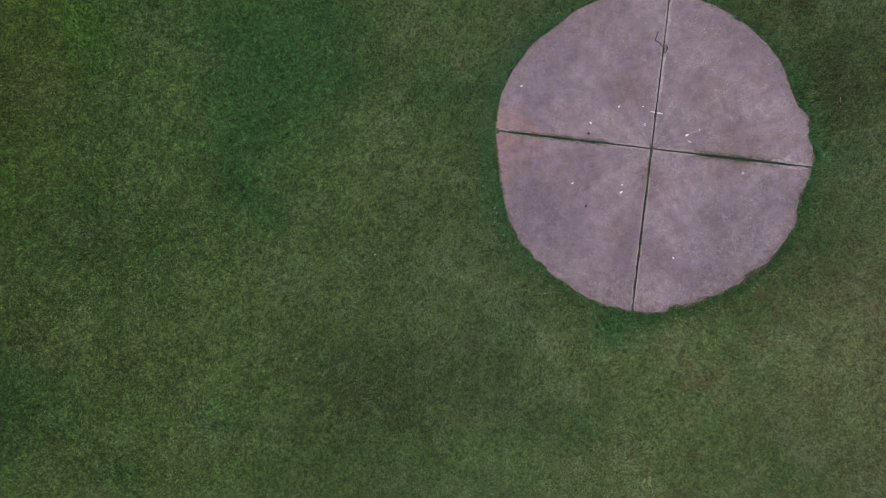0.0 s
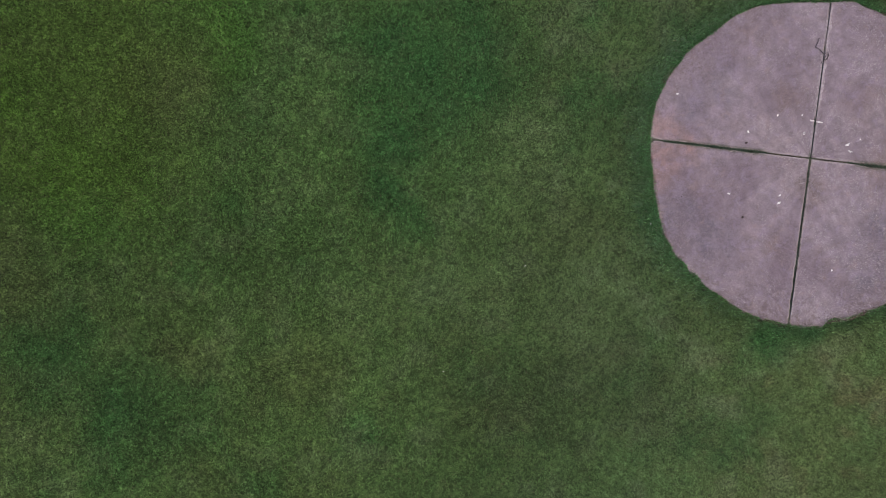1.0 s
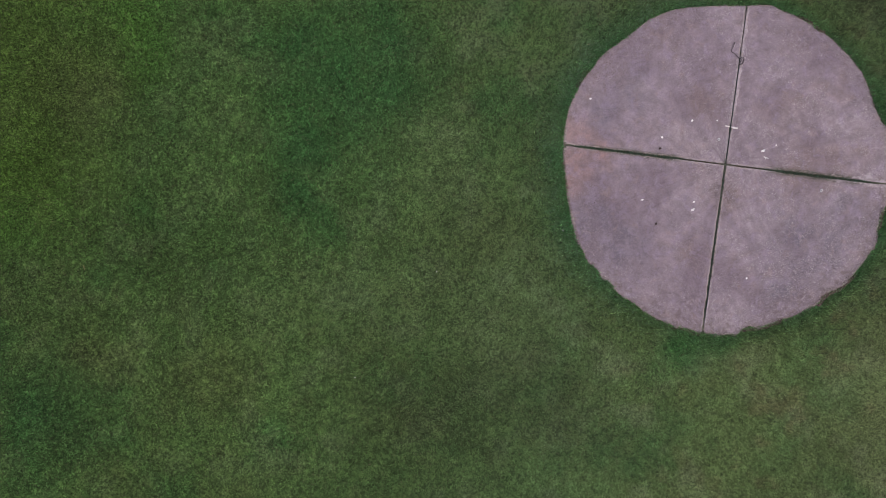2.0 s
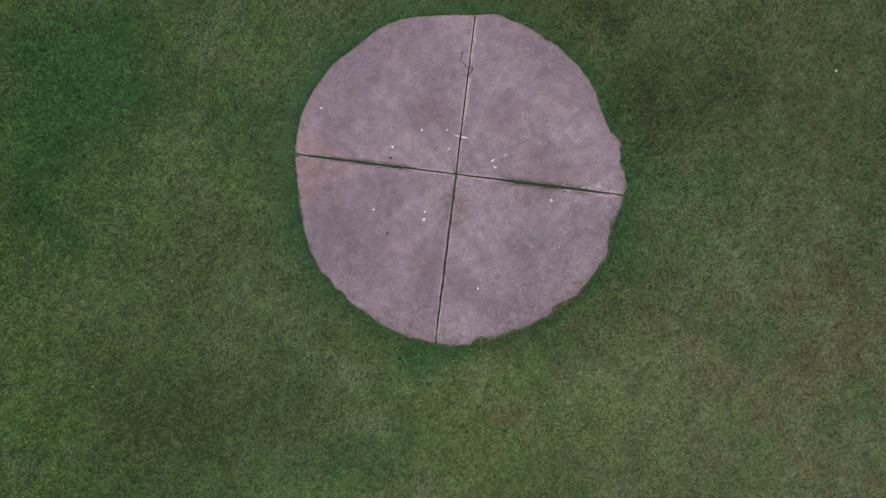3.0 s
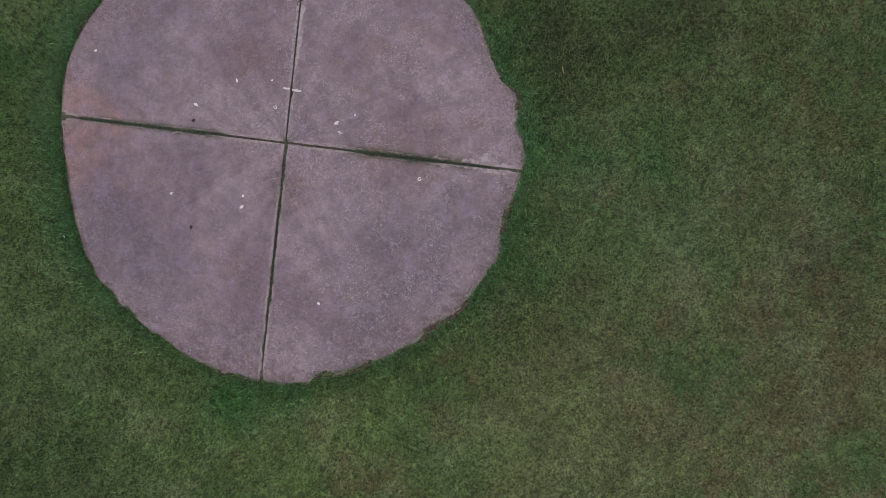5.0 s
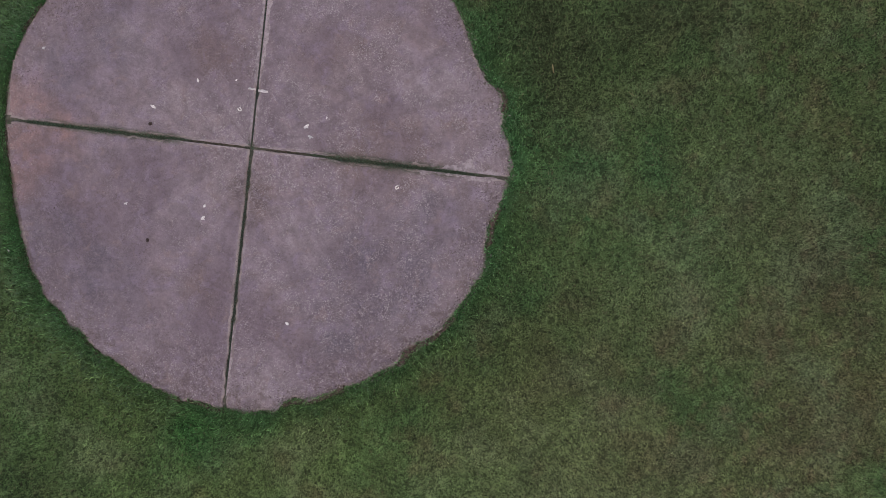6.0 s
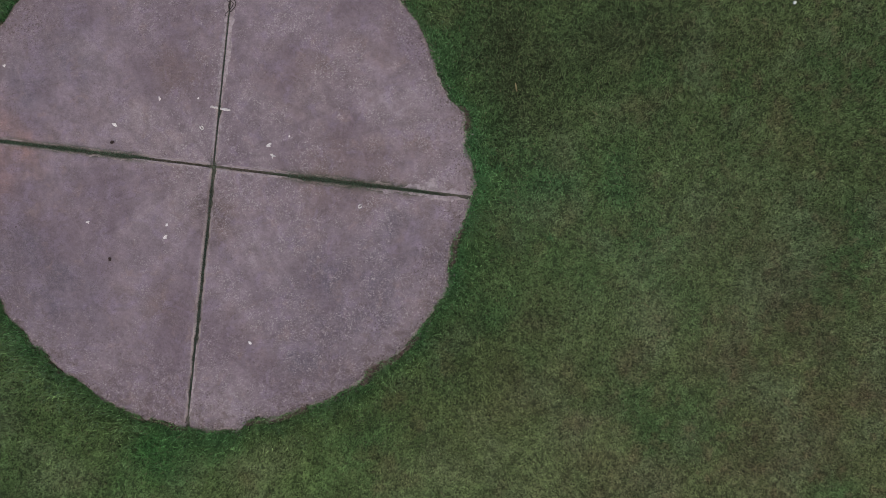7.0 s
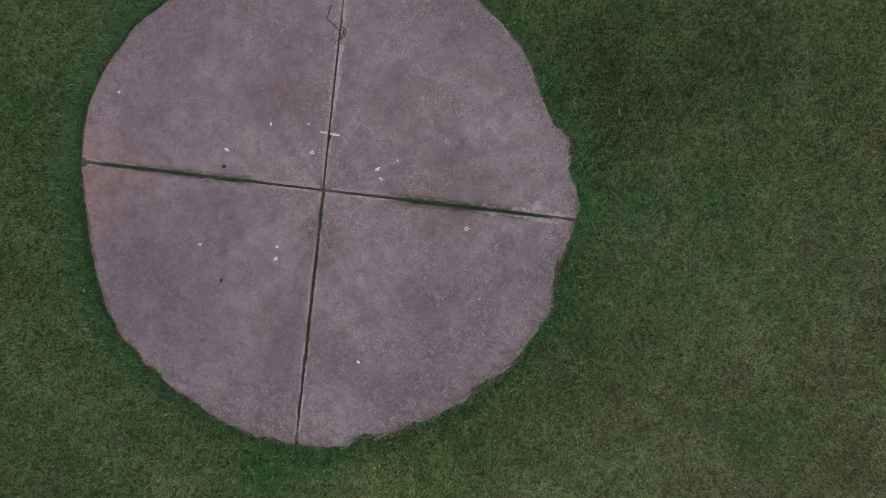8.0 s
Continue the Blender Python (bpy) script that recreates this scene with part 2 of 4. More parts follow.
STONE = plain("rubble", (0.16, 0.12, 0.11), (0.36, 0.29, 0.28), 30, 0.9)
GRIT = Nodes("loose_grit", 0.9, 0.2)
island = GRIT.add("ShaderNodeNewGeometry").outputs["Random Per Island"]
GRIT = GRIT.done(GRIT.mix(island, (0.055, 0.038, 0.030), (0.46, 0.39, 0.375)))
BALL = plain("white_ball", (0.80, 0.80, 0.80), (0.85, 0.85, 0.85), 80, 0.4)

# ---------------------------------------------------------------- mesh helpers


def mesh_object(name, verts, faces, mat, parent=None):
    data = bpy.data.meshes.new(name)
    data.from_pydata([tuple(v) for v in verts], [], [tuple(f) for f in faces])
    for m in mat if isinstance(mat, (list, tuple)) else (mat,):
        data.materials.append(m)
    data.update()
    ob = new(name, data)
    ob.parent = parent
    return ob


def part(name, verts, faces, mat, parent, label=""):
    return tagged(mesh_object(name, verts, faces, mat, parent), label)


def smooth(ob):
    ob.data.shade_smooth()
    return ob


def lattice(ix, iy, seed):
    h = np.sin(ix * 127.1 + iy * 311.7 + seed * 74.7) * 43758.5453
    return h - np.floor(h)


def field(x, y, size, seed, octaves=3):
    """Soft random field from 0 to 1 with spots of about that size in metres."""
    total, weight, amp = 0.0, 0.0, 1.0
    for k in range(octaves):
        u, v = x / size + 37.3 * k + 500, y / size + 91.7 * k + 500
        iu, iv = np.floor(u), np.floor(v)
        fu, fv = u - iu, v - iv
        fu, fv = fu * fu * (3 - 2 * fu), fv * fv * (3 - 2 * fv)
        s = seed + 13 * k
        low = lattice(iu, iv, s) * (1 - fu) + lattice(iu + 1, iv, s) * fu
        high = lattice(iu, iv + 1, s) * (1 - fu) + lattice(iu + 1, iv + 1, s) * fu
        total, weight = total + amp * (low * (1 - fv) + high * fv), weight + amp
        amp, size = amp * 0.55, size * 0.47
    return total / weight


# ---------------------------------------------------------------- plan of the round slab
SLAB_X, SLAB_Y, SLAB_R = -0.01, -0.07, 2.604
# how the rim strays from a true circle, in millimetres: cosine and sine by order
STRAY = [(5, 0), (-12, -22), (18, 6), (-9, -21), (8, -6), (-4, -2), (16, 16), (-1, -3), (11, -1), (12, 6)]
# broken bites and lips of the rim: degrees, metres, half width in degrees
CHIPS = [(-16, -0.046, 3), (-89, 0.037, 4.5), (-26, 0.043, 3), (-81, -0.042, 3), (-50, -0.042, 3), (5, -0.047, 2), (13, 0.046, 2), (-60, 0.025, 7),
         (-103, -0.035, 3), (137, 0.025, 4.5), (-3, 0.023, 4.5), (22, -0.021, 4.5), (-134, -0.027, 2), (76, 0.022, 3), (149, -0.013, 7), (125, -0.017, 4.5),
         (-128, 0.024, 2), (-73, -0.015, 4.5), (34, 0.014, 4.5), (-141, -0.021, 2), (85, -0.013, 4.5), (-117, 0.016, 3), (-146, 0.018, 2), (57, -0.018, 2),
         (106, 0.009, 7), (-153, 0.02, 1.2), (-21, -0.019, 1.2), (-85, 0.019, 1.2), (167, 0.008, 7), (-176, -0.01, 4.5), (140, 0.012, 20)]


def west_rim(theta):
    """1 where the rim is worn down in the west, 0 elsewhere."""
    off = (np.degrees(theta) - 186 + 180) % 360 - 180
    return np.exp(-((off / 24) ** 4))


def rim(theta):
    """Radius of the slab's rim about its middle, at angles in radians."""
    theta = np.asarray(theta, dtype=float)
    r = SLAB_R + np.zeros_like(theta)
    for k, (a, b) in enumerate(STRAY):
        r = r + 0.001 * (a * np.cos((k + 1) * theta) + b * np.sin((k + 1) * theta))
    for at, depth, half in CHIPS:
        off = (np.degrees(theta) - at + 180) % 360 - 180
        r = r + depth * np.exp(-((off / half) ** 4))
    return r + 0.032 * west_rim(theta)


def beyond_rim(x, y):
    """Metres from the rim outwards (negative on the slab)."""
    dx, dy = x - SLAB_X, y - SLAB_Y
    return np.hypot(dx, dy) - rim(np.arctan2(dy, dx))


# ---------------------------------------------------------------- lawn
GROUND_Z = -0.045
# patches of the lawn: x, y, radius in metres
LUSH = [(-9.6, 2.1, 0.8), (-12.0, -0.2, 1.1), (-12.1, -0.9, 0.65), (-13.0, 0.9, 0.5)]
FRESH = [(-0.5, -2.95, 0.32), (-0.1, -2.9, 0.25), (2.55, 1.2, 0.35), (2.9, 0.3, 0.4), (3.3, -0.1, 0.4), (4.1, -0.25, 0.3)]
TEAL = [(-6.2, 1.3, 1.2), (-5.2, 1.3, 0.8), (-6.6, 0.4, 0.7), (-5.4, 2.0, 0.8), (-6.9, 2.0, 0.7), (-11.2, -4.1, 1.0), (-12.4, -3.3, 0.9), (-6.8, -0.5, 0.5)]
BROWN = [(-13.3, -1.4, 0.8), (-12.9, -2.2, 0.65), (-10.5, 1.2, 0.9), (5.8, 0.0, 0.4), (3.2, -2.2, 0.4),
         (-8.1, -3.4, 0.7), (-10.3, -3.2, 0.65)]
# small scorched brown spots of the eastern lawn
SCORCH = [(5.04, -0.68, 0.2), (4.9, -0.91, 0.11), (6.26, -0.77, 0.2), (5.75, -1.28, 0.36), (5.56, -0.82, 0.2), (5.29, -1.83, 0.3), (4.5, -1.51, 0.22), (6.2, -1.83, 0.25),
          (6.1, -1.1, 0.22), (4.98, -2.0, 0.2), (5.93, -2.97, 0.26), (6.2, -3.0, 0.2), (5.45, -3.08, 0.25), (4.56, -3.2, 0.25), (3.8, -2.63, 0.24), (4.1, -2.45, 0.14),
          (5.67, -2.68, 0.22), (6.75, -2.3, 0.2), (4.3, -2.0, 0.2), (3.3, -1.6, 0.15)]
DARK = [(3.0, 1.3, 0.6), (3.6, 1.1, 0.45), (3.1, 0.8, 0.4), (-3.5, -3.3, 0.8), (-4.4, -4.1, 0.9), (-2.4, -3.9, 0.7), (-3.1, -3.1, 0.45), (4.2, 1.3, 0.6), (2.2, 2.6, 0.5)]
PALE = [(-8.5, 1.6, 0.6), (-8.2, 0.8, 0.4), (-8.9, 0.9, 0.55), (-8.5, -0.4, 0.45), (-5.2, -2.1, 0.65), (-4.6, -0.2, 0.8), (-7.3, -2.2, 0.75), (-3.8, -2.6, 0.75),
        (-2.9, -2.2, 0.55), (4.6, -0.7, 0.5), (5.3, -0.4, 0.5), (4.4, -1.2, 0.55), (2.2, -3.5, 0.6), (3.1, -3.6, 1.0)]


def patches(x, y, spots, warp=0.9, size=0.7):
    wx = x + warp * (field(x, y, size, 5) - 0.5)
    wy = y + warp * (field(x, y, size, 6) - 0.5)
    total = np.zeros_like(x)
    for px, py, r in spots:
        total = np.maximum(total, np.exp(-((wx - px) ** 2 + (wy - py) ** 2) / (r * r)))
    return total


def lawn_hue(x, y):
    """Colour of the grass at a place: rows of red, green, blue."""
    hue = np.empty((len(x), 3))
    hue[:] = (0.088, 0.135, 0.056)

    def toward(amount, colour):
        hue[:] = hue + np.clip(amount, 0, 1)[:, None] * (np.array(colour) - hue)

    toward(0.5 * np.clip((x - 1.0) / 5, 0, 1) * np.clip((1.5 - y) / 3, 0.2, 1), (0.125, 0.124, 0.068))
    toward((0.35 + 0.2 * np.clip(x / 3, 0, 1)) * np.clip((field(x, y, 1.3, 11) - 0.5) * 3, 0, 1), (0.105, 0.112, 0.058))
    toward(0.9 * np.clip((field(x, y, 0.9, 12) - 0.52) * 3.2, 0, 1), (0.060, 0.120, 0.048))
    toward(0.6 * np.clip((field(x, y, 0.45, 13) - 0.52) * 4, 0, 1), (0.128, 0.160, 0.092))
    toward(0.45 * np.clip((field(x, y, 0.30, 17) - 0.60) * 5, 0, 1) * np.clip((x + 4) / 5, 0.35, 1), (0.120, 0.100, 0.060))
    toward(0.5 * np.clip((field(x, y, 0.11, 18, 2) - 0.62) * 6, 0, 1) * np.clip((x - 3.2) / 1.5, 0.06, 1), (0.128, 0.100, 0.064))
    toward(0.75 * patches(x, y, LUSH), (0.080, 0.165, 0.040))
    toward(0.9 * patches(x, y, TEAL), (0.038, 0.094, 0.038))
    toward(0.55 * np.clip((-9.3 - x) / 1.8, 0, 1) * np.clip((y + 1.8) / 1.5, 0, 1), (0.088, 0.125, 0.026))
    toward(0.7 * patches(x, y, FRESH), (0.050, 0.120, 0.050))
    toward(0.9 * patches(x, y, [(-0.70, -2.96, 0.34)], 0.25, 0.3), (0.036, 0.104, 0.034))
    toward(0.4 * patches(x, y, BROWN), (0.112, 0.105, 0.055))
    toward(0.42 * patches(x, y, SCORCH, 0.35, 0.16) * (0.4 + 0.8 * field(x, y, 0.06, 19, 2)), (0.106, 0.082, 0.062))
    toward(np.where(x < 0, 0.6, 0.85) * patches(x, y, DARK), (0.066, 0.082, 0.041))
    toward(0.45 * patches(x, y, PALE), (0.130, 0.165, 0.085))
    edge = beyond_rim(x, y)
    band = 0.17 + 0.14 * np.clip(-x / 2.5, 0, 1) * np.clip((y + 2.4) / 1.0, 0, 1)
    toward(0.9 * np.exp(-((np.maximum(edge, 0) / band) ** 2)) * (0.45 + 0.7 * field(x, y, 0.5, 14)), (0.050, 0.121, 0.053))
    # brightness gain by region, in stops
    stop_gain = 0.25 - 0.35 * np.clip((-6 - x) / 3, 0, 1) + 0.30 * np.clip((-0.8 - y) / 2.5, 0, 1) * np.clip((x + 5) / 2, 0, 1) * (edge > 0.2)
    stop_gain = stop_gain + (0.12 + 0.16 * np.clip((0.3 - y) / 1.2, 0, 1)) * np.clip((x - 2.3) / 1.2, 0, 1)
    stop_gain = stop_gain + 0.08 * np.exp(-(((x + 3.4) / 1.0) ** 2)) + 0.13 * np.exp(-(((x - 2.0) / 1.3) ** 2) - ((y + 3.1) / 0.8) ** 2)
    west = np.clip((-4 - x) / 4, 0, 1)
    stop_gain = stop_gain + (0.24 + 0.34 * np.clip((-1.5 - y) / 2, 0, 1)) * west
    stop_gain = stop_gain + 0.26 * np.clip((-2.7 - y) / 0.4, 0, 1) * np.exp(-((x / 2.8) ** 4)) + 0.12 * np.clip((x - 3.5) / 1.5, 0, 1)
    stop_gain = stop_gain + 0.18 * np.exp(-(((x - 3.6) / 0.9) ** 2) - ((y + 0.6) / 0.7) ** 2) - 0.2 * np.exp(-(((x + 5.9) / 1.0) ** 2)) * np.clip(-1.8 - y, 0, 1)
    hue *= 2.0 ** stop_gain[:, None] * np.array((0.92, 0.975, 0.845))
    hue *= 1 + west[:, None] * np.array((-0.13, 0.00, -0.17)) + (west * np.clip((-1 - y) / 2, 0, 1))[:, None] * np.array((0.07, 0.0, 0.02))
    hue *= 1 + np.clip((x - 1.5) / 2, 0, 1)[:, None] * np.array((0.035, 0.01, 0.05))
    hue[:, 0] *= 1 - 0.05 * np.exp(-(((x + 6.2) / 3.6) ** 4)) + (0.12 - 0.06 * np.clip((x - 2.5) / 1.5, 0, 1)) * np.clip((x + 2.5) / 2, 0, 1) * np.clip(-1.5 - y, 0, 1)
    hue[:, 2] *= 1 - 0.07 * np.clip((-2.5 - x) / 2, 0, 1)
    cloudy = 0.42 * (field(x, y, 0.42, 16, 4) - 0.5) + 0.85 * (field(x, y, 0.10, 15, 3) - 0.5) + (0.8 + 0.9 * np.clip((-3 - x) / 4, 0, 1)) * (field(x, y, 0.038, 48, 2) - 0.5)
    hue *= 2.0 ** (1.05 * cloudy)[:, None]
    return hue


def set_hue(data, colours):
    layer = data.attributes.new("hue", "FLOAT_COLOR", "POINT")
    layer.data.foreach_set("color", np.c_[colours, np.ones(len(colours))].astype(np.float32).ravel())


def build_ground():
    def lines(low, high, step):
        inner = np.arange(low, high + step / 2, step)
        out = np.array([1.0, 3, 8, 20, 60, 200, 700, 2500])
        return np.r_[low - out[::-1], inner, high + out]

    xs, ys = lines(-16, 10, 0.1), lines(-8.5, 6.5, 0.1)
    gx, gy = np.meshgrid(xs, ys)
    x, y = gx.ravel(), gy.ravel()
    z = GROUND_Z + 0.03 * (field(x, y, 1.6, 21) - 0.5) * (beyond_rim(x, y) > 0)
    nx, ny = len(xs), len(ys)
    i = (np.arange(ny - 1)[:, None] * nx + np.arange(nx - 1)[None, :]).ravel()
    quads = np.c_[i, i + 1, i + nx + 1, i + nx]
    data = bpy.data.meshes.new("ground")
    data.from_pydata(np.c_[x, y, z].tolist(), [], quads.tolist())
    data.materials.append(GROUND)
    # past the blades the sheet itself stands for the whole lawn
    past = np.clip(np.maximum.reduce([-13.6 - x, x - 7.2, -5.4 - y, y - 3.3]) / 0.6, 0, 1)[:, None]
    away = np.clip(np.maximum.reduce([-16 - x, x - 10, -8.5 - y, y - 6.5]) / 1.0 + 1, 0, 1)[:, None]
    # hue cut to about half: shade among the blades put into the colour
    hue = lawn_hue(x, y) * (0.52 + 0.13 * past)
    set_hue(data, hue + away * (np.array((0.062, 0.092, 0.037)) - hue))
    data.shade_smooth()
    return tagged(new("ground", data), "mown lawn thatch, patchy green and brown", "lawn", kind="structure")


def blades(name, x, y, z, length, width, lean, heading, hue):
    """Bent grass blades, four corners each, as one mesh."""
    n = len(x)
    fx, fy = np.cos(heading), np.sin(heading)
    root = np.c_[x, y, z]
    half = lean * 0.6
    mid = root + (0.5 * length)[:, None] * np.c_[fx * np.sin(half), fy * np.sin(half), np.cos(half)]
    tip = mid + (0.5 * length)[:, None] * np.c_[fx * np.sin(lean), fy * np.sin(lean), np.cos(lean)]
    side = (0.5 * width)[:, None] * np.c_[-fy, fx, np.zeros(n)]
    verts = np.stack([root, mid - side, mid + side, tip], axis=1).reshape(-1, 3)
    base = 4 * np.arange(n)
    tris = np.stack([np.c_[base, base + 1, base + 2], np.c_[base + 1, base + 3, base + 2]], axis=1).reshape(-1)
    data = bpy.data.meshes.new(name)
    data.vertices.add(4 * n)
    data.vertices.foreach_set("co", verts.astype(np.float32).ravel())
    data.loops.add(6 * n)
    data.loops.foreach_set("vertex_index", tris.astype(np.int32))
    data.polygons.add(2 * n)
    data.polygons.foreach_set("loop_start", np.arange(0, 6 * n, 3, dtype=np.int32))
    data.update(calc_edges=True)
    data.materials.append(BLADE)
    shade = np.repeat(hue, 4, axis=0)
    set_hue(data, shade)
    return new(name, data)


def spears(name, x, y, z, length, width, lean, heading, hue):
    """Short mown blades, one tapering face each, as one mesh."""
    n = len(x)
    fx, fy = np.cos(heading), np.sin(heading)
    root = np.c_[x, y, z]
    tip = root + length[:, None] * np.c_[fx * np.sin(lean), fy * np.sin(lean), np.cos(lean)]
    side = (0.5 * width)[:, None] * np.c_[-fy, fx, np.zeros(n)]
    verts = np.stack([root - side, root + side, tip], axis=1).reshape(-1, 3)
    data = bpy.data.meshes.new(name)
    data.vertices.add(3 * n)
    data.vertices.foreach_set("co", verts.astype(np.float32).ravel())
    data.loops.add(3 * n)
    data.loops.foreach_set("vertex_index", np.arange(3 * n, dtype=np.int32))
    data.polygons.add(n)
    data.polygons.foreach_set("loop_start", np.arange(0, 3 * n, 3, dtype=np.int32))
    data.update(calc_edges=True)
    data.materials.append(BLADE)
    set_hue(data, np.repeat(hue, 3, axis=0))
    return new(name, data)


def blade_hue(rng, x, y, gain, spread=0.42):
    hue = lawn_hue(x, y) * (gain * np.exp(rng.normal(-0.08, spread, len(x))).clip(0.3, 2.2))[:, None]
    dry = rng.random(len(x)) < 0.012 + 0.05 * field(x, y, 0.8, 31)
    hue[dry] = np.array((0.19, 0.18, 0.10)) * rng.uniform(0.6, 1.15, dry.sum())[:, None]
    return hue


def build_lawn(count):
    rng = np.random.default_rng(3)
    # denser round the slab than over the open lawn
    near = int(0.56 * count)
    x = np.r_[rng.uniform(-3.5, 7.9, near), rng.uniform(-14.3, -3.5, count - near)]
    y = rng.uniform(-6.0, 4.0, count)
    keep = (beyond_rim(x, y) > 0.015) & ~bald(x, y)
    far = np.maximum.reduce([-13.8 - x, x - 7.3, -5.6 - y, y - 3.5])
    keep &= rng.random(count) > np.clip(far / 0.5, 0, 0.8)
    # small holes in the sward, thicker in some stretches than in others
    coarse = np.clip((-6.5 - x) / 2.0, 0, 1)
    holes = 0.40 + 0.10 * (field(x, y, 0.8, 44, 2) - 0.5)
    keep &= field(x, y, 0.030, 41, 2) > holes - 0.10 + 0.10 * rng.random(count)
    thin = patches(x, y, DARK) * (x > 0)
    keep &= rng.random(count) > 0.45 * thin
    x, y, coarse, thin = x[keep], y[keep], coarse[keep], thin[keep]
    n = len(x)
    length = rng.uniform(0.020, 0.040, n) * (0.8 + 0.4 * field(x, y, 0.6, 42))
    width = rng.uniform(0.007, 0.012, n) * (1 - 0.4 * thin)
    length *= 1 + 0.7 * thin
    lean = rng.uniform(0.5, 1.45, n)
    heading = rng.uniform(0, 2 * math.pi, n) + 1.5 * field(x, y, 0.12, 43)
    z = GROUND_Z + 0.03 * (field(x, y, 1.6, 21) - 0.5) - 0.003 + rng.uniform(0, 0.008, n)
    hue = blade_hue(rng, x, y, 1.29, 0.24)
    # nearly black bits lying flat in the sward: dead leaf, and gap shade painted on blades
    dead = rng.random(n) < (0.030 + 0.04 * coarse + 0.05 * patches(x, y, DARK)) * (0.3 + 1.4 * field(x, y, 0.5, 47, 2))
    hue[dead] *= rng.uniform(0.10, 0.30, dead.sum())[:, None]
    length[dead], width[dead], lean[dead] = rng.uniform(0.014, 0.026, dead.sum()), rng.uniform(0.012, 0.018, dead.sum()), rng.uniform(1.3, 1.5, dead.sum())
    z[dead] += 0.018
    width[dead] *= 1 + 0.5 * coarse[dead]
    hue *= 1 + 0.35 * thin[:, None] * (rng.random(n) < 0.5)[:, None]
    # thin dry straws, more of them in the east
    straw = rng.random(n) < 0.0012 + 0.0045 * np.clip((x - 2.2) / 1.5, 0, 1)
    k = straw.sum()
    length[straw], width[straw], lean[straw] = rng.uniform(0.025, 0.06, k), rng.uniform(0.003, 0.0055, k), rng.uniform(1.2, 1.5, k)
    hue[straw], z[straw] = np.array((0.30, 0.28, 0.17)) * rng.uniform(0.5, 1.1, k)[:, None], z[straw] + 0.02
    ob = spears("lawn_grass", x, y, z, length, width, lean, heading, hue)
    return tagged(ob, "short mown lawn grass, green with brown patches", "grass", kind="stuff")


# where the turf has come away from the rim: degrees, half width in degrees, depth in metres
BALD = [(-17, 5, 0.075), (-76, 8, 0.055), (-47, 9, 0.04), (-103, 7, 0.04), (12, 3, 0.04), (60, 6, 0.035), (-135, 8, 0.03), (148, 4, 0.04), (178, 5, 0.03)]


def bald(x, y):
    edge, a = beyond_rim(x, y), np.degrees(np.arctan2(y - SLAB_Y, x - SLAB_X))
    bare = np.zeros(len(x), dtype=bool)
    for at, half, depth in BALD:
        off = np.abs((a - at + 180) % 360 - 180) / half
        bare |= (off < 1) & (edge < depth * (0.35 + 1.1 * field(x, y, 0.05, 46, 2)) * (1 - off ** 4))
    return bare


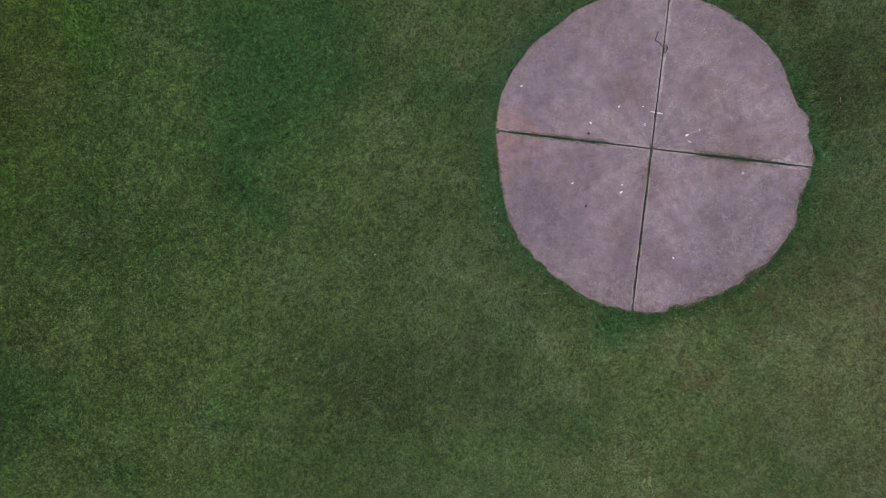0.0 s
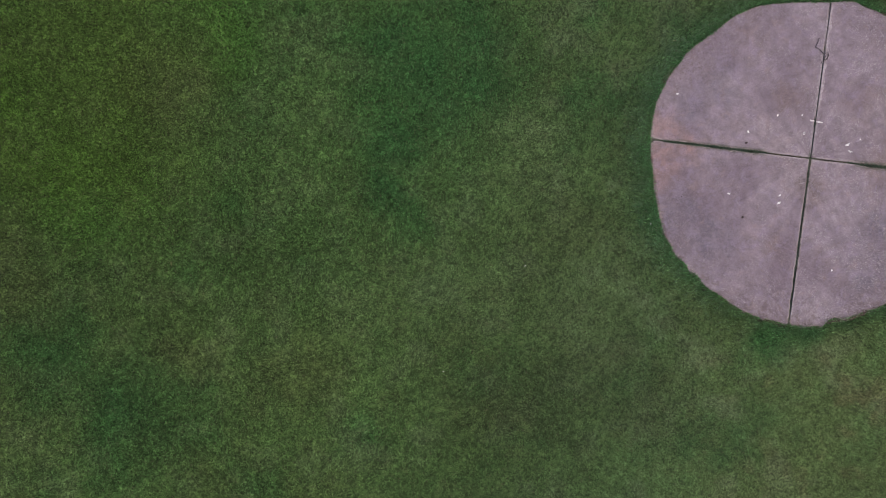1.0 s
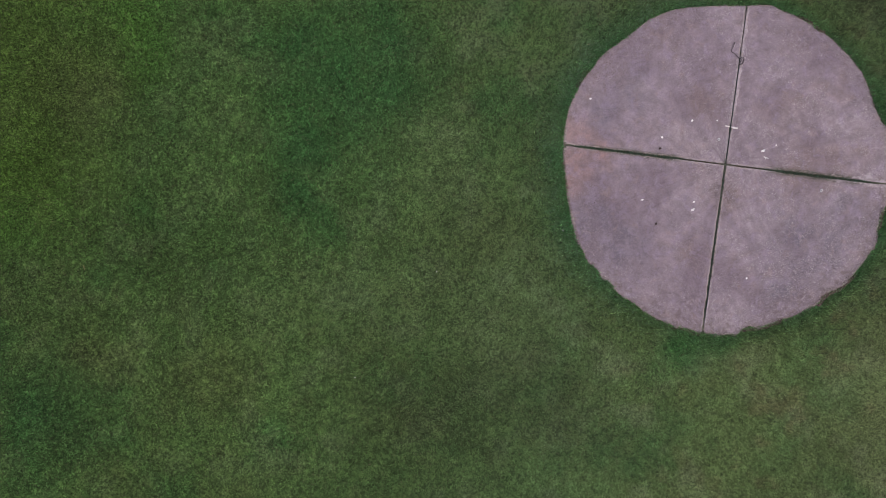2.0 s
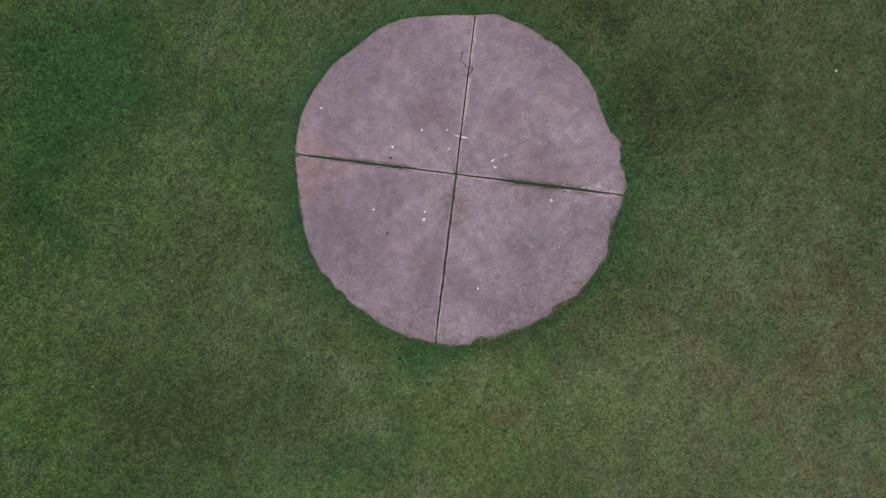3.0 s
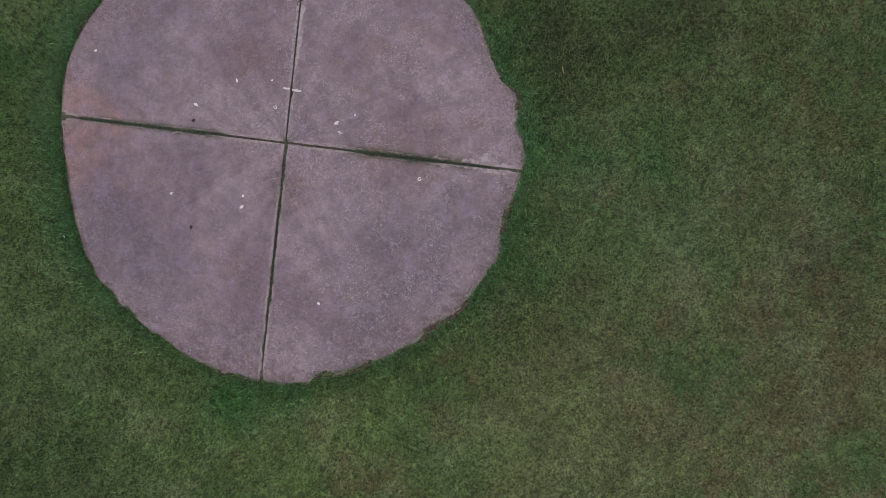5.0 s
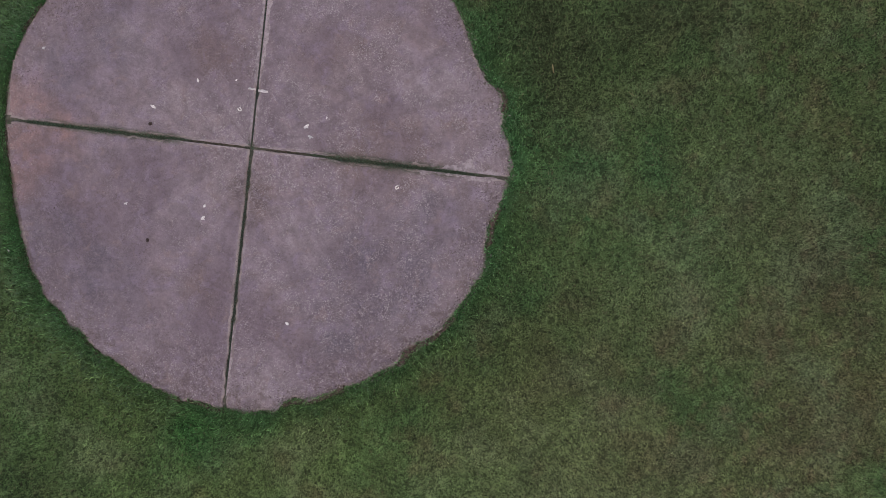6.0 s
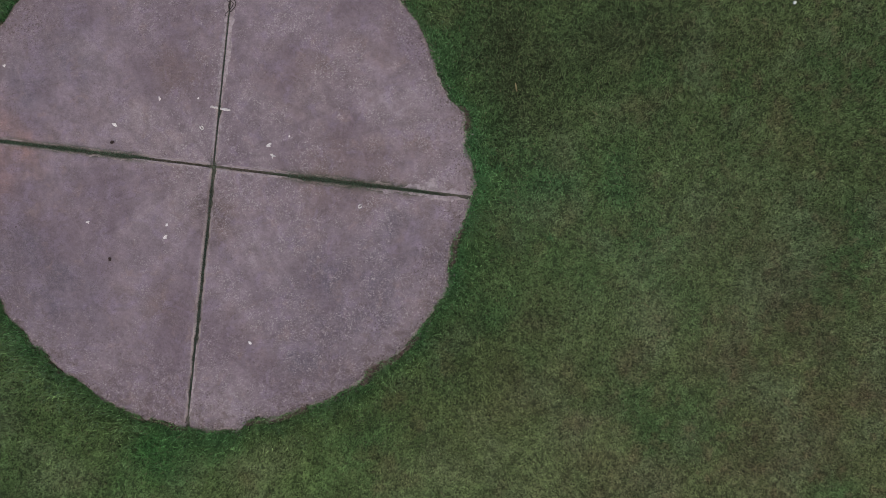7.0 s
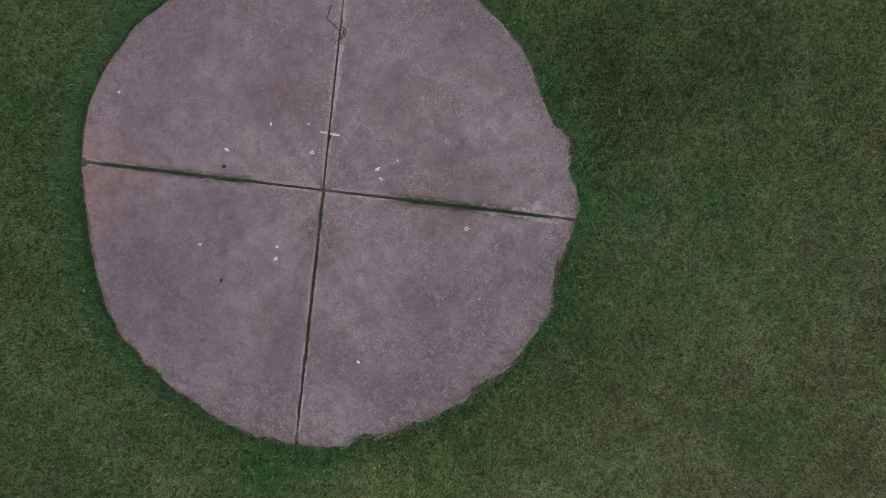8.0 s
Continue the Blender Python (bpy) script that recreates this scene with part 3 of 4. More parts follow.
def build_fringe(count):
    """Longer unmown grass that leans over the slab's rim."""
    rng = np.random.default_rng(4)
    theta = rng.uniform(-math.pi, math.pi, count)
    out = np.abs(rng.normal(0, 0.13, count)) + 0.002
    r = rim(theta) + out
    x, y = SLAB_X + r * np.cos(theta), SLAB_Y + r * np.sin(theta)
    clump = field(x, y, 0.14, 51, 2)
    keep = (rng.random(count) < 0.25 + 1.1 * clump) & (~bald(x, y) | (rng.random(count) < 0.06))
    x, y, theta, out, clump = x[keep], y[keep], theta[keep], out[keep], clump[keep]
    n = len(x)
    west = np.clip(-np.cos(theta - 0.25), 0, 1)
    length = rng.uniform(0.04, 0.075, n) * (0.85 + 0.5 * west + 0.4 * clump)
    width = rng.uniform(0.0035, 0.006, n)
    lean = rng.uniform(0.35, 1.25, n)
    inward = rng.random(n) < 0.42 * west + 0.14
    heading = np.where(inward, theta + math.pi + rng.normal(0, 0.8, n), rng.uniform(0, 2 * math.pi, n))
    length[inward & (out < 0.05)] *= 0.8
    z = np.full(n, GROUND_Z)
    # short shoots that creep over the rim
    shoots = 15000
    a = rng.uniform(-math.pi, math.pi, shoots)
    a = a[rng.random(shoots) < 1.5 * field(a * 2.6, 0 * a, 0.12, 55, 3) - 0.25]
    m = len(a)
    q = rim(a) + rng.uniform(0.0, 0.022, m)
    x, y = np.r_[x, SLAB_X + q * np.cos(a)], np.r_[y, SLAB_Y + q * np.sin(a)]
    z, length = np.r_[z, np.full(m, -0.028)], np.r_[length, rng.uniform(0.03, 0.065, m)]
    width, lean = np.r_[width, rng.uniform(0.0035, 0.006, m)], np.r_[lean, rng.uniform(0.5, 1.3, m)]
    heading = np.r_[heading, a + math.pi + rng.normal(0, 1.1, m)]
    hue = blade_hue(rng, x, y, 1.5) * np.exp(rng.normal(-0.08, 0.42, n + m))[:, None]
    # clumps that hang over the rim in the west
    clumps = 7000
    a = rng.uniform(-math.pi, math.pi, clumps)
    a = a[rng.random(clumps) < np.clip(-np.cos(a - 0.1), 0.05, 1) * np.clip(3.2 * field(a * 2.6, 0 * a, 0.16, 57, 3) - 1.2, 0, 1)]
    k = len(a)
    q = rim(a) + rng.uniform(0.0, 0.03, k)
    over = SLAB_X + q * np.cos(a), SLAB_Y + q * np.sin(a)
    x, y, z = np.r_[x, over[0]], np.r_[y, over[1]], np.r_[z, np.full(k, -0.018)]
    length, width = np.r_[length, rng.uniform(0.045, 0.085, k)], np.r_[width, rng.uniform(0.004, 0.0065, k)]
    lean, heading = np.r_[lean, rng.uniform(0.8, 1.25, k)], np.r_[heading, a + math.pi + rng.normal(0, 0.7, k)]
    hue = np.vstack([hue, blade_hue(rng, *over, 1.4)])
    # long pale strands that lie over the rest, most of them in the west
    loose = 17000
    a = rng.uniform(-math.pi, math.pi, loose)
    a = a[rng.random(loose) < (0.07 + 0.93 * np.clip(-np.cos(a + 0.15), 0, 1)) * (0.2 + 1.1 * field(a * 2.6, 0 * a, 0.3, 56, 2))]
    k = len(a)
    q = rim(a) + np.abs(rng.normal(0.03, 0.20, k)) + 0.02
    x, y = np.r_[x, SLAB_X + q * np.cos(a)], np.r_[y, SLAB_Y + q * np.sin(a)]
    z, length = np.r_[z, np.full(k, GROUND_Z + 0.02)], np.r_[length, rng.uniform(0.05, 0.105, k)]
    width, lean = np.r_[width, rng.uniform(0.0035, 0.0055, k)], np.r_[lean, rng.uniform(0.9, 1.5, k)]
    heading = np.r_[heading, rng.uniform(0, 2 * math.pi, k)]
    hue = np.vstack([hue, np.array((0.175, 0.280, 0.150)) * rng.uniform(0.5, 1.15, k)[:, None]])
    ob = blades("edge_grass", x, y, z, length, width, lean, heading, hue)
    return tagged(ob, "longer dark green grass fringing the round slab", "grass", kind="stuff")


def weed(x, y, reach, count, seed):
    """A coarse tuft whose long blades spread like a star."""
    rng = np.random.default_rng(seed)
    heading = rng.uniform(0, 2 * math.pi, count)
    length = reach * rng.uniform(0.55, 1.0, count)
    rx, ry = x + rng.normal(0, 0.012, count), y + rng.normal(0, 0.012, count)
    hue = np.array((0.100, 0.215, 0.085)) * rng.uniform(0.6, 1.3, count)[:, None]
    ob = blades("grass_tuft", rx, ry, np.full(count, GROUND_Z), length, rng.uniform(0.006, 0.010, count), rng.uniform(0.85, 1.4, count), heading, hue)
    return tagged(ob, "coarse bright green grass tuft in the lawn", "grass tuft", "coarse tufts in the lawn")


# ---------------------------------------------------------------- round slab in four panels
# joints from the crossing outwards: direction in degrees, half width near the crossing and at the rim
ARMS = {"right": (-7.0, 0.012, 0.017), "top": (83.5, 0.009, 0.008), "left": (173.1, 0.011, 0.015), "bottom": (263.4, 0.014, 0.011)}


def arm_axes(name):
    a = radians(ARMS[name][0])
    return np.array((math.cos(a), math.sin(a))), np.array((-math.sin(a), math.cos(a)))


def panel_outline(start, end, seed):
    """Corners of one panel between two joints, anticlockwise, in the plan."""
    ua, na = arm_axes(start)
    ub, nb = arm_axes(end)
    rng = np.random.default_rng(seed)

    def gap(name, s):
        _, h0, h1 = ARMS[name]
        return h0 + (h1 - h0) * s / 2.6

    def edge(name, u, nrm, sign):
        s = np.arange(0.03, 2.9, 0.018)
        wob = 0.022 * (field(s + 10 * seed, 0 * s + sign, 0.22, 61, 3) - 0.5) + 0.045 * np.clip(field(s + 10 * seed, 0 * s + sign, 0.07, 65, 2) - 0.55, 0, 1)
        p = s[:, None] * u + (sign * (gap(name, s) + wob))[:, None] * nrm
        return p[beyond_rim(p[:, 0], p[:, 1]) < -0.006]

    a, b = edge(start, ua, na, 1), edge(end, ub, nb, -1)[::-1]
    t0, t1 = math.atan2(a[-1][1] - SLAB_Y, a[-1][0] - SLAB_X), math.atan2(b[0][1] - SLAB_Y, b[0][0] - SLAB_X)
    if t1 < t0:
        t1 += 2 * math.pi
    theta = np.linspace(t0, t1, 560)[1:-1]
    ragged = 0.010 + 0.022 * np.clip(0.5 - np.sin(theta - 0.9), 0, 1)
    ragged = ragged * np.clip(np.minimum(theta - t0, t1 - theta) / 0.04, 0.1, 1)
    nibble = 0.9 + 0.9 * np.clip(0.5 - np.sin(theta - 0.9), 0, 1)
    r = rim(theta) + ragged * (field(theta * 2.6, 0 * theta, 0.13, 62 + seed, 4) - 0.5) * 2.0 + 0.024 * nibble * (field(theta * 2.6, 0 * theta, 0.028, 66 + seed, 2) - 0.5)
    arc = np.c_[SLAB_X + r * np.cos(theta), SLAB_Y + r * np.sin(theta)]
    corner = np.array([ua * gap(end, 0) + ub * gap(start, 0)])
    return np.vstack([corner + 0.004 * (ua + ub), a, arc, b])


def build_panel(start, end, seed, lift, parent):
    out = panel_outline(start, end, seed)
    n = len(out)
    heart = out.mean(axis=0)
    inward = heart - out
    reach = np.linalg.norm(inward, axis=1)
    inward /= reach[:, None]
    wear = 0.006 + 0.010 * field(out[:, 0], out[:, 1], 0.1, 63, 2)

    droop = 0.026 * west_rim(np.arctan2(out[:, 1] - SLAB_Y, out[:, 0] - SLAB_X)) * (np.abs(beyond_rim(out[:, 0], out[:, 1])) < 0.06)

    def ring(inset, z):
        p = out + np.minimum(inset, 0.98 * reach)[:, None] * inward
        return np.c_[p, z + 0 * reach]

    rings = [ring(0 * wear, -0.13), ring(0 * wear, lift - wear - droop), ring(0.7 * wear, lift - 0.3 * wear - 0.85 * droop), ring(2.4 * wear + 2.5 * droop, lift)]
    for share in (0.06, 0.15, 0.3, 0.5, 0.75):
        p = out + (np.maximum(share * reach, 2.6 * wear + 2.7 * droop))[:, None] * inward
        rings.append(np.c_[p, lift + 0.003 * (field(p[:, 0], p[:, 1], 0.5, 64, 2) - 0.5)])
    verts = np.vstack([*rings, [[*heart, lift]]])
    faces, slots = [], []
    for k in range(len(rings) - 1):
        a, b = k * n, (k + 1) * n
        faces += [(a + i, a + (i + 1) % n, b + (i + 1) % n, b + i) for i in range(n)]
        slots += [int(k < 3)] * n
    a = (len(rings) - 1) * n
    faces += [(a + i, a + (i + 1) % n, len(verts) - 1) for i in range(n)]
    slots += [0] * n
    ob = part("slab_panel", verts, faces, [CONCRETE, LIT_WORN_EDGE], parent)
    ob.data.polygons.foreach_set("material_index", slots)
    return ob


def ribbon(points, half, z, lump, seed):
    """A flat uneven strip along a line of plan points: verts and faces."""
    rng = np.random.default_rng(seed)
    verts, faces = [], []
    for i, p in enumerate(points):
        q = points[min(i + 1, len(points) - 1)] - points[max(i - 1, 0)]
        nrm = np.array((-q[1], q[0])) / (np.linalg.norm(q) + 1e-9)
        h = half[i]
        for w in (-1, 0, 1):
            verts.append((*(p + w * h * nrm), z + rng.uniform(-lump, lump)))
        if i:
            k = 3 * i
            faces += [(k - 3, k, k + 1, k - 2), (k - 2, k + 1, k + 2, k - 1)]
    return verts, faces


def build_joint_soil(name, parent, seed):
    u, _ = arm_axes(name)
    s = np.arange(-0.02, 2.72, 0.04)
    pts = s[:, None] * u
    pts = pts[beyond_rim(pts[:, 0], pts[:, 1]) < 0.02]
    v, f = ribbon(pts, np.full(len(pts), 0.045), -0.013, 0.004, seed)
    part("joint_filling", v, f, JOINT_SOIL, parent, "dark soil packed into the slab joint")


def build_moss(name, low, high, per_metre, spread, parent, seed, tone=(0.088, 0.128, 0.086)):
    """A furry strip of moss and fine grass along a joint."""
    rng = np.random.default_rng(seed)
    u, nrm = arm_axes(name)
    s = rng.uniform(low, high, int(per_metre * (high - low)))
    ends = np.clip(np.minimum(s - low, high - s) / 0.18, 0, 1)
    s = s[rng.random(len(s)) < ends * (1.7 * field(s, 0 * s, 0.22, 70 + seed, 3) - 0.05)]
    wide = spread * (0.35 + 1.2 * field(s, 0 * s + 3, 0.26, 71 + seed, 3))
    off = rng.normal(0, 1, len(s)) * wide
    p = s[:, None] * u + off[:, None] * nrm
    n = len(s)
    on_slab = np.abs(off) > 0.014
    hue = np.array(tone) * np.exp(rng.normal(0, 0.4, n))[:, None]
    hue[rng.random(n) < 0.08] = (0.10, 0.085, 0.055)
    ob = blades("joint_moss", p[:, 0], p[:, 1], np.where(on_slab, 0.0, -0.014), rng.uniform(0.4, 1.0, n) * 0.016 * np.where(on_slab, 0.7, 1.2),
                rng.uniform(0.003, 0.006, n), rng.uniform(0.2, 1.4, n), rng.uniform(0, 6.283, n), hue)
    ob.parent = parent
    tagged(ob, "dark green moss growing in the joint", kind="stuff")


def smear(parent, name, low, high, side, near, far, seed, lift=0.0035):
    """Pale mortar smeared along one side of a joint, a few millimetres thick."""
    u, nrm = arm_axes(name)
    s = np.linspace(low, high, max(6, int((high - low) / 0.012)))
    fade = np.clip(np.minimum(s - low, high - s) / 0.08, 0.12, 1)
    reach = near + (far - near) * fade * np.clip(1.5 * field(s, 0 * s + side, 0.16, 80 + seed, 3) + 0.9 * field(s, 0 * s + side, 0.030, 85 + seed, 2) - 0.62, 0.02, 1.3)
    inner = s[:, None] * u + side * near * nrm
    outer = s[:, None] * u + (side * reach)[:, None] * nrm
    n = len(s)
    mid = 0.35 * inner + 0.65 * outer
    verts = [(*p, lift) for p in inner] + [(*p, lift) for p in mid] + [(*p, 0.0002) for p in outer]
    verts += [(*p, -0.012) for p in inner]
    faces = []
    for i in range(n - 1):
        for a, b in ((0, n), (n, 2 * n), (3 * n, 0)):
            q = (a + i, a + i + 1, b + i + 1, b + i)
            faces.append(q if side < 0 else q[::-1])
    part("mortar_smear", verts, faces, MORTAR, parent, "pale mortar smeared along the joint")


def build_soil_rim(parent):
    """Bare crumbling soil between the slab and the turf."""
    theta = np.linspace(-math.pi, math.pi, 900)[:-1]
    r = rim(theta)
    wide = 0.02 + 0.05 * field(theta * 2.6, 0 * theta, 0.25, 95, 3)
    rows = []
    x, y = SLAB_X + (r + 0.01) * np.cos(theta), SLAB_Y + (r + 0.01) * np.sin(theta)
    heap = 0.018 * bald(x, y)
    for share, z in ((-0.03, -0.032), (0.35, -0.026), (0.7, -0.034), (1.0, -0.060)):
        q = r + (share if share < 0 else share * (wide + 1.6 * heap))
        z = z + heap
        lump = 0.012 * (field(q * np.cos(theta), q * np.sin(theta), 0.03, 96, 2) - 0.5)
        rows.append(np.c_[SLAB_X + q * np.cos(theta), SLAB_Y + q * np.sin(theta), z + lump])
    n = len(theta)
    faces = [(k * n + i, (k + 1) * n + i, (k + 1) * n + (i + 1) % n, k * n + (i + 1) % n) for k in range(3) for i in range(n)]
    part("soil_rim", np.vstack(rows), faces, BARE_SOIL, parent, "bare brown soil along the broken rim")


def build_crumbs(parent, count):
    """Loose concrete grit along the crumbling rim, far too many to count."""
    rng = np.random.default_rng(77)
    theta = rng.uniform(-math.pi, math.pi, count)
    weight = 0.12 + 0.88 * np.clip(0.55 - np.sin(theta - 0.9), 0, 1)
    theta = theta[rng.random(count) < weight * (0.3 + field(theta * 2.6, 0 * theta, 0.2, 78, 2))]
    n = len(theta)
    off = rng.normal(-0.006, 0.03, n) - np.where(rng.random(n) < 0.2, rng.exponential(0.05, n), 0)
    r = rim(theta) + off
    size = rng.uniform(0.0025, 0.008, n) * np.where(rng.random(n) < 0.05, 1.7, 1.0)
    z = np.where(off < -0.012, 0.0, -0.018) + 0.3 * size
    x, y = SLAB_X + r * np.cos(theta), SLAB_Y + r * np.sin(theta)
    corner = np.array([(1, 0, 0), (0, 1, 0), (-1, 0, 0), (0, -1, 0), (0, 0, 0.8), (0, 0, -0.8)])
    verts = np.c_[x, y, z][:, None, :] + size[:, None, None] * corner[None] * rng.uniform(0.5, 1.3, (n, 6, 1))
    tri = [(0, 1, 4), (1, 2, 4), (2, 3, 4), (3, 0, 4), (1, 0, 5), (2, 1, 5), (3, 2, 5), (0, 3, 5)]
    faces = (6 * np.arange(n)[:, None, None] + np.array(tri)[None]).reshape(-1, 3)
    tagged(part("loose_grit", verts.reshape(-1, 3), faces.tolist(), GRIT, parent, "pale loose concrete grit along the rim"), kind="stuff")


def build_slab():
    slab = new("round_concrete_pad")
    slab.location = (0, 0, 0)
    order = ["right", "top", "left", "bottom"]
    for k, (lift, name) in enumerate(zip((0.0, -0.002, 0.001, -0.003), order)):
        build_panel(name, order[(k + 1) % 4], k + 1, lift, slab)
    for k, name in enumerate(order):
        build_joint_soil(name, slab, 90 + k)
    build_soil_rim(slab)
    build_crumbs(slab, 11000)
    build_moss("left", 0.62, 2.42, 8000, 0.0145, slab, 1)
    build_moss("left", 0.0, 0.70, 1100, 0.006, slab, 5, (0.120, 0.102, 0.086))
    build_moss("right", 0.55, 2.30, 8000, 0.020, slab, 2)
    build_moss("right", 1.95, 2.5, 1200, 0.008, slab, 6)
    build_moss("right", 0.05, 0.62, 1100, 0.006, slab, 8, (0.125, 0.105, 0.088))
    build_moss("bottom", 0.10, 2.50, 3600, 0.008, slab, 3, (0.090, 0.116, 0.090))
    build_moss("top", 0.0, 1.70, 2600, 0.006, slab, 4, (0.084, 0.104, 0.090))
    build_moss("top", -0.05, 0.12, 9000, 0.022, slab, 7)
    for spec in (("top", 0.63, 1.75, 1, 0.010, 0.055, 1), ("top", 0.63, 1.75, -1, 0.010, 0.06, 2), ("top", 1.8, 2.45, 1, 0.009, 0.05, 3),
                 ("top", 1.8, 2.45, -1, 0.009, 0.08, 4), ("top", 0.02, 0.5, 1, 0.011, 0.035, 5), ("top", 0.02, 0.5, -1, 0.011, 0.038, 6),
                 ("right", 1.9, 2.58, 1, 0.017, 0.13, 7), ("right", 1.7, 2.57, -1, 0.017, 0.075, 8), ("right", 2.28, 2.57, 1, -0.022, 0.002, 17, -0.003), ("right", 0.05, 0.8, 1, 0.014, 0.04, 9),
                 ("right", 0.3, 0.8, -1, 0.014, 0.045, 10), ("left", 0.05, 0.9, 1, 0.014, 0.04, 11), ("left", 0.1, 0.7, -1, 0.014, 0.03, 12),
                 ("bottom", 1.8, 2.6, 1, 0.0135, 0.05, 14)):
        smear(slab, *spec)
    # a bar of mortar across the joint, cut through by it
    for side, s0, s1 in ((1, 0.590, 0.602), (-1, 0.584, 0.600)):
        u, nrm = arm_axes("top")
        rng = np.random.default_rng(20 + side)
        o = np.linspace(0.012, 0.092 if side > 0 else 0.116, 7)
        lo = s0 + rng.uniform(-0.004, 0.004, 7) + side * 0.05 * o
        hi = s1 + rng.uniform(-0.005, 0.005, 7) + side * 0.05 * o
        low = [(*(a * u + side * d * nrm), 0.0003) for a, d in zip(lo - 0.004, o)]
        top = [(*(0.5 * (a + b) * u + side * d * nrm), 0.009) for a, b, d in zip(lo, hi, o)]
        high = [(*(b * u + side * d * nrm), 0.0003) for b, d in zip(hi + 0.004, o)]
        f = []
        for i in range(6):
            for a, b in ((0, 7), (7, 14)):
                q = (a + i, a + i + 1, b + i + 1, b + i)
                f.append(q if side < 0 else q[::-1])
        part("mortar_bar", low + top + high, f, PALE_BAR, slab, "off-white mortar bar across the joint")
    return tagged(slab, "round pinkish-grey concrete pad, four worn panels flush with the lawn", "concrete pad")


PALE_BAR = plain("pale_bar", (0.52, 0.47, 0.46), (0.72, 0.67, 0.65), 30, 0.85)

# ---------------------------------------------------------------- small things


def petal(x, y, length, width, turn, curl, mat=PETAL, label="small white fallen petal lying on the concrete", name="petal", z=0.001, group="petals on the slab"):
    """A cupped petal of two unequal lobes, thick enough to stand off the ground."""
    rows, cols, verts, faces = 7, 5, [], []
    for bend, share in ((0.45, 1.0), (-0.55, 0.72)) if name == "petal" else ((0.0, 1.0),):
        for layer in (0, 1):
            for i in range(rows):
                t = i / (rows - 1)
                w = width * share * (math.sin(math.pi * (0.12 + 0.83 * t)) ** 0.7)
                for j in range(cols):
                    s = j / (cols - 1) - 0.5
                    up = curl * length * (1.2 * s * s + 1.2 * t * t * share) + (0.0 if layer else 0.0015)
                    u, v = length * share * (t - 0.35), w * s * 0.75
                    verts.append((u * math.cos(bend) - v * math.sin(bend), u * math.sin(bend) + v * math.cos(bend), up))
    step = rows * cols
    for sheet in range(0, len(verts), 2 * step):
        for i in range(rows - 1):
            for j in range(cols - 1):
                a = sheet + i * cols + j
                quad = (a, a + cols, a + cols + 1, a + 1)
                faces += [quad, tuple(step + k for k in quad[::-1])]
    ob = smooth(mesh_object(name, verts, faces, mat))
    ob.matrix_world = pose(x, y, z, 0, 0, turn)
    return tagged(ob, label, name.replace("_", " "), group)


def tube(name, points, radius, mat, sides=6):
    pts = [Vector(p) for p in points]
    verts, faces = [], []
    for i, p in enumerate(pts):
        d = (pts[min(i + 1, len(pts) - 1)] - pts[max(i - 1, 0)]).normalized()
        a = d.orthogonal().normalized() if abs(d.z) > 0.9 else d.cross(Vector((0, 0, 1))).normalized()
        b = d.cross(a)
        for k in range(sides):
            t = 2 * math.pi * k / sides
            verts.append(p + radius * (math.cos(t) * a + math.sin(t) * b))
        if i:
            o = (i - 1) * sides
            faces += [(o + k, o + (k + 1) % sides, o + sides + (k + 1) % sides, o + sides + k) for k in range(sides)]
    faces += [tuple(range(sides))[::-1], tuple(range(len(verts) - sides, len(verts)))]
    return smooth(mesh_object(name, verts, faces, mat))


def spline(knots, per=8):
    """A soft line through the knots."""
    k = [Vector(p) for p in knots]
    k = [2 * k[0] - k[1], *k, 2 * k[-1] - k[-2]]
    out = []
    for a, b, c, d in zip(k, k[1:], k[2:], k[3:]):
        for i in range(per):
            t = i / per
            out.append(0.5 * (2 * b + (c - a) * t + (2 * a - 5 * b + 4 * c - d) * t * t + (3 * b - a - 3 * c + d) * t ** 3))
    return out + [k[-2]]


def crumpled_leaf(x, y, size, turn, seed, label):
    rng = np.random.default_rng(seed)
    rows, cols, verts, faces = 6, 6, [], []
    for i in range(rows):
        for j in range(cols):
            u, v = i / (rows - 1) - 0.5, j / (cols - 1) - 0.5
            k = 1 - 0.45 * (abs(u) + abs(v)) ** 1.5
            verts.append((size * u * k, 0.75 * size * v * k, 0.004 + size * (0.25 * abs(math.sin(5 * u + 3 * v)) + rng.uniform(0, 0.12))))
    for i in range(rows - 1):
        for j in range(cols - 1):
            a = i * cols + j
            faces.append((a, a + cols, a + cols + 1, a + 1))
    ob = mesh_object("dead_leaf", verts, faces, DEAD_LEAF)
    solid = ob.modifiers.new("thickness", "SOLIDIFY")
    solid.thickness = 0.002
    ob.matrix_world = pose(x, y, 0, 0, 0, turn)
    return tagged(ob, label, "leaf")


def stone(x, y, z, size, seed, label, name="rubble_stone", group="broken rubble at the rim"):
    rng = random.Random(seed)
    bm = bmesh.new()
    bmesh.ops.create_icosphere(bm, subdivisions=2, radius=size)
    for v in bm.verts:
        v.co *= 1 + 0.5 * (noise.noise(v.co * (1.3 / size) + Vector((seed, 0, 0))))
        v.co.z *= 0.6
    data = bpy.data.meshes.new(name)
    bm.to_mesh(data)
    bm.free()
    data.materials.append(STONE)
    ob = new(name, data)
    ob.matrix_world = pose(x, y, z, rng.uniform(-15, 15), rng.uniform(-15, 15), rng.uniform(0, 360))
    return tagged(ob, label, "stone", group)


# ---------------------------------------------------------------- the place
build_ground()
build_slab()

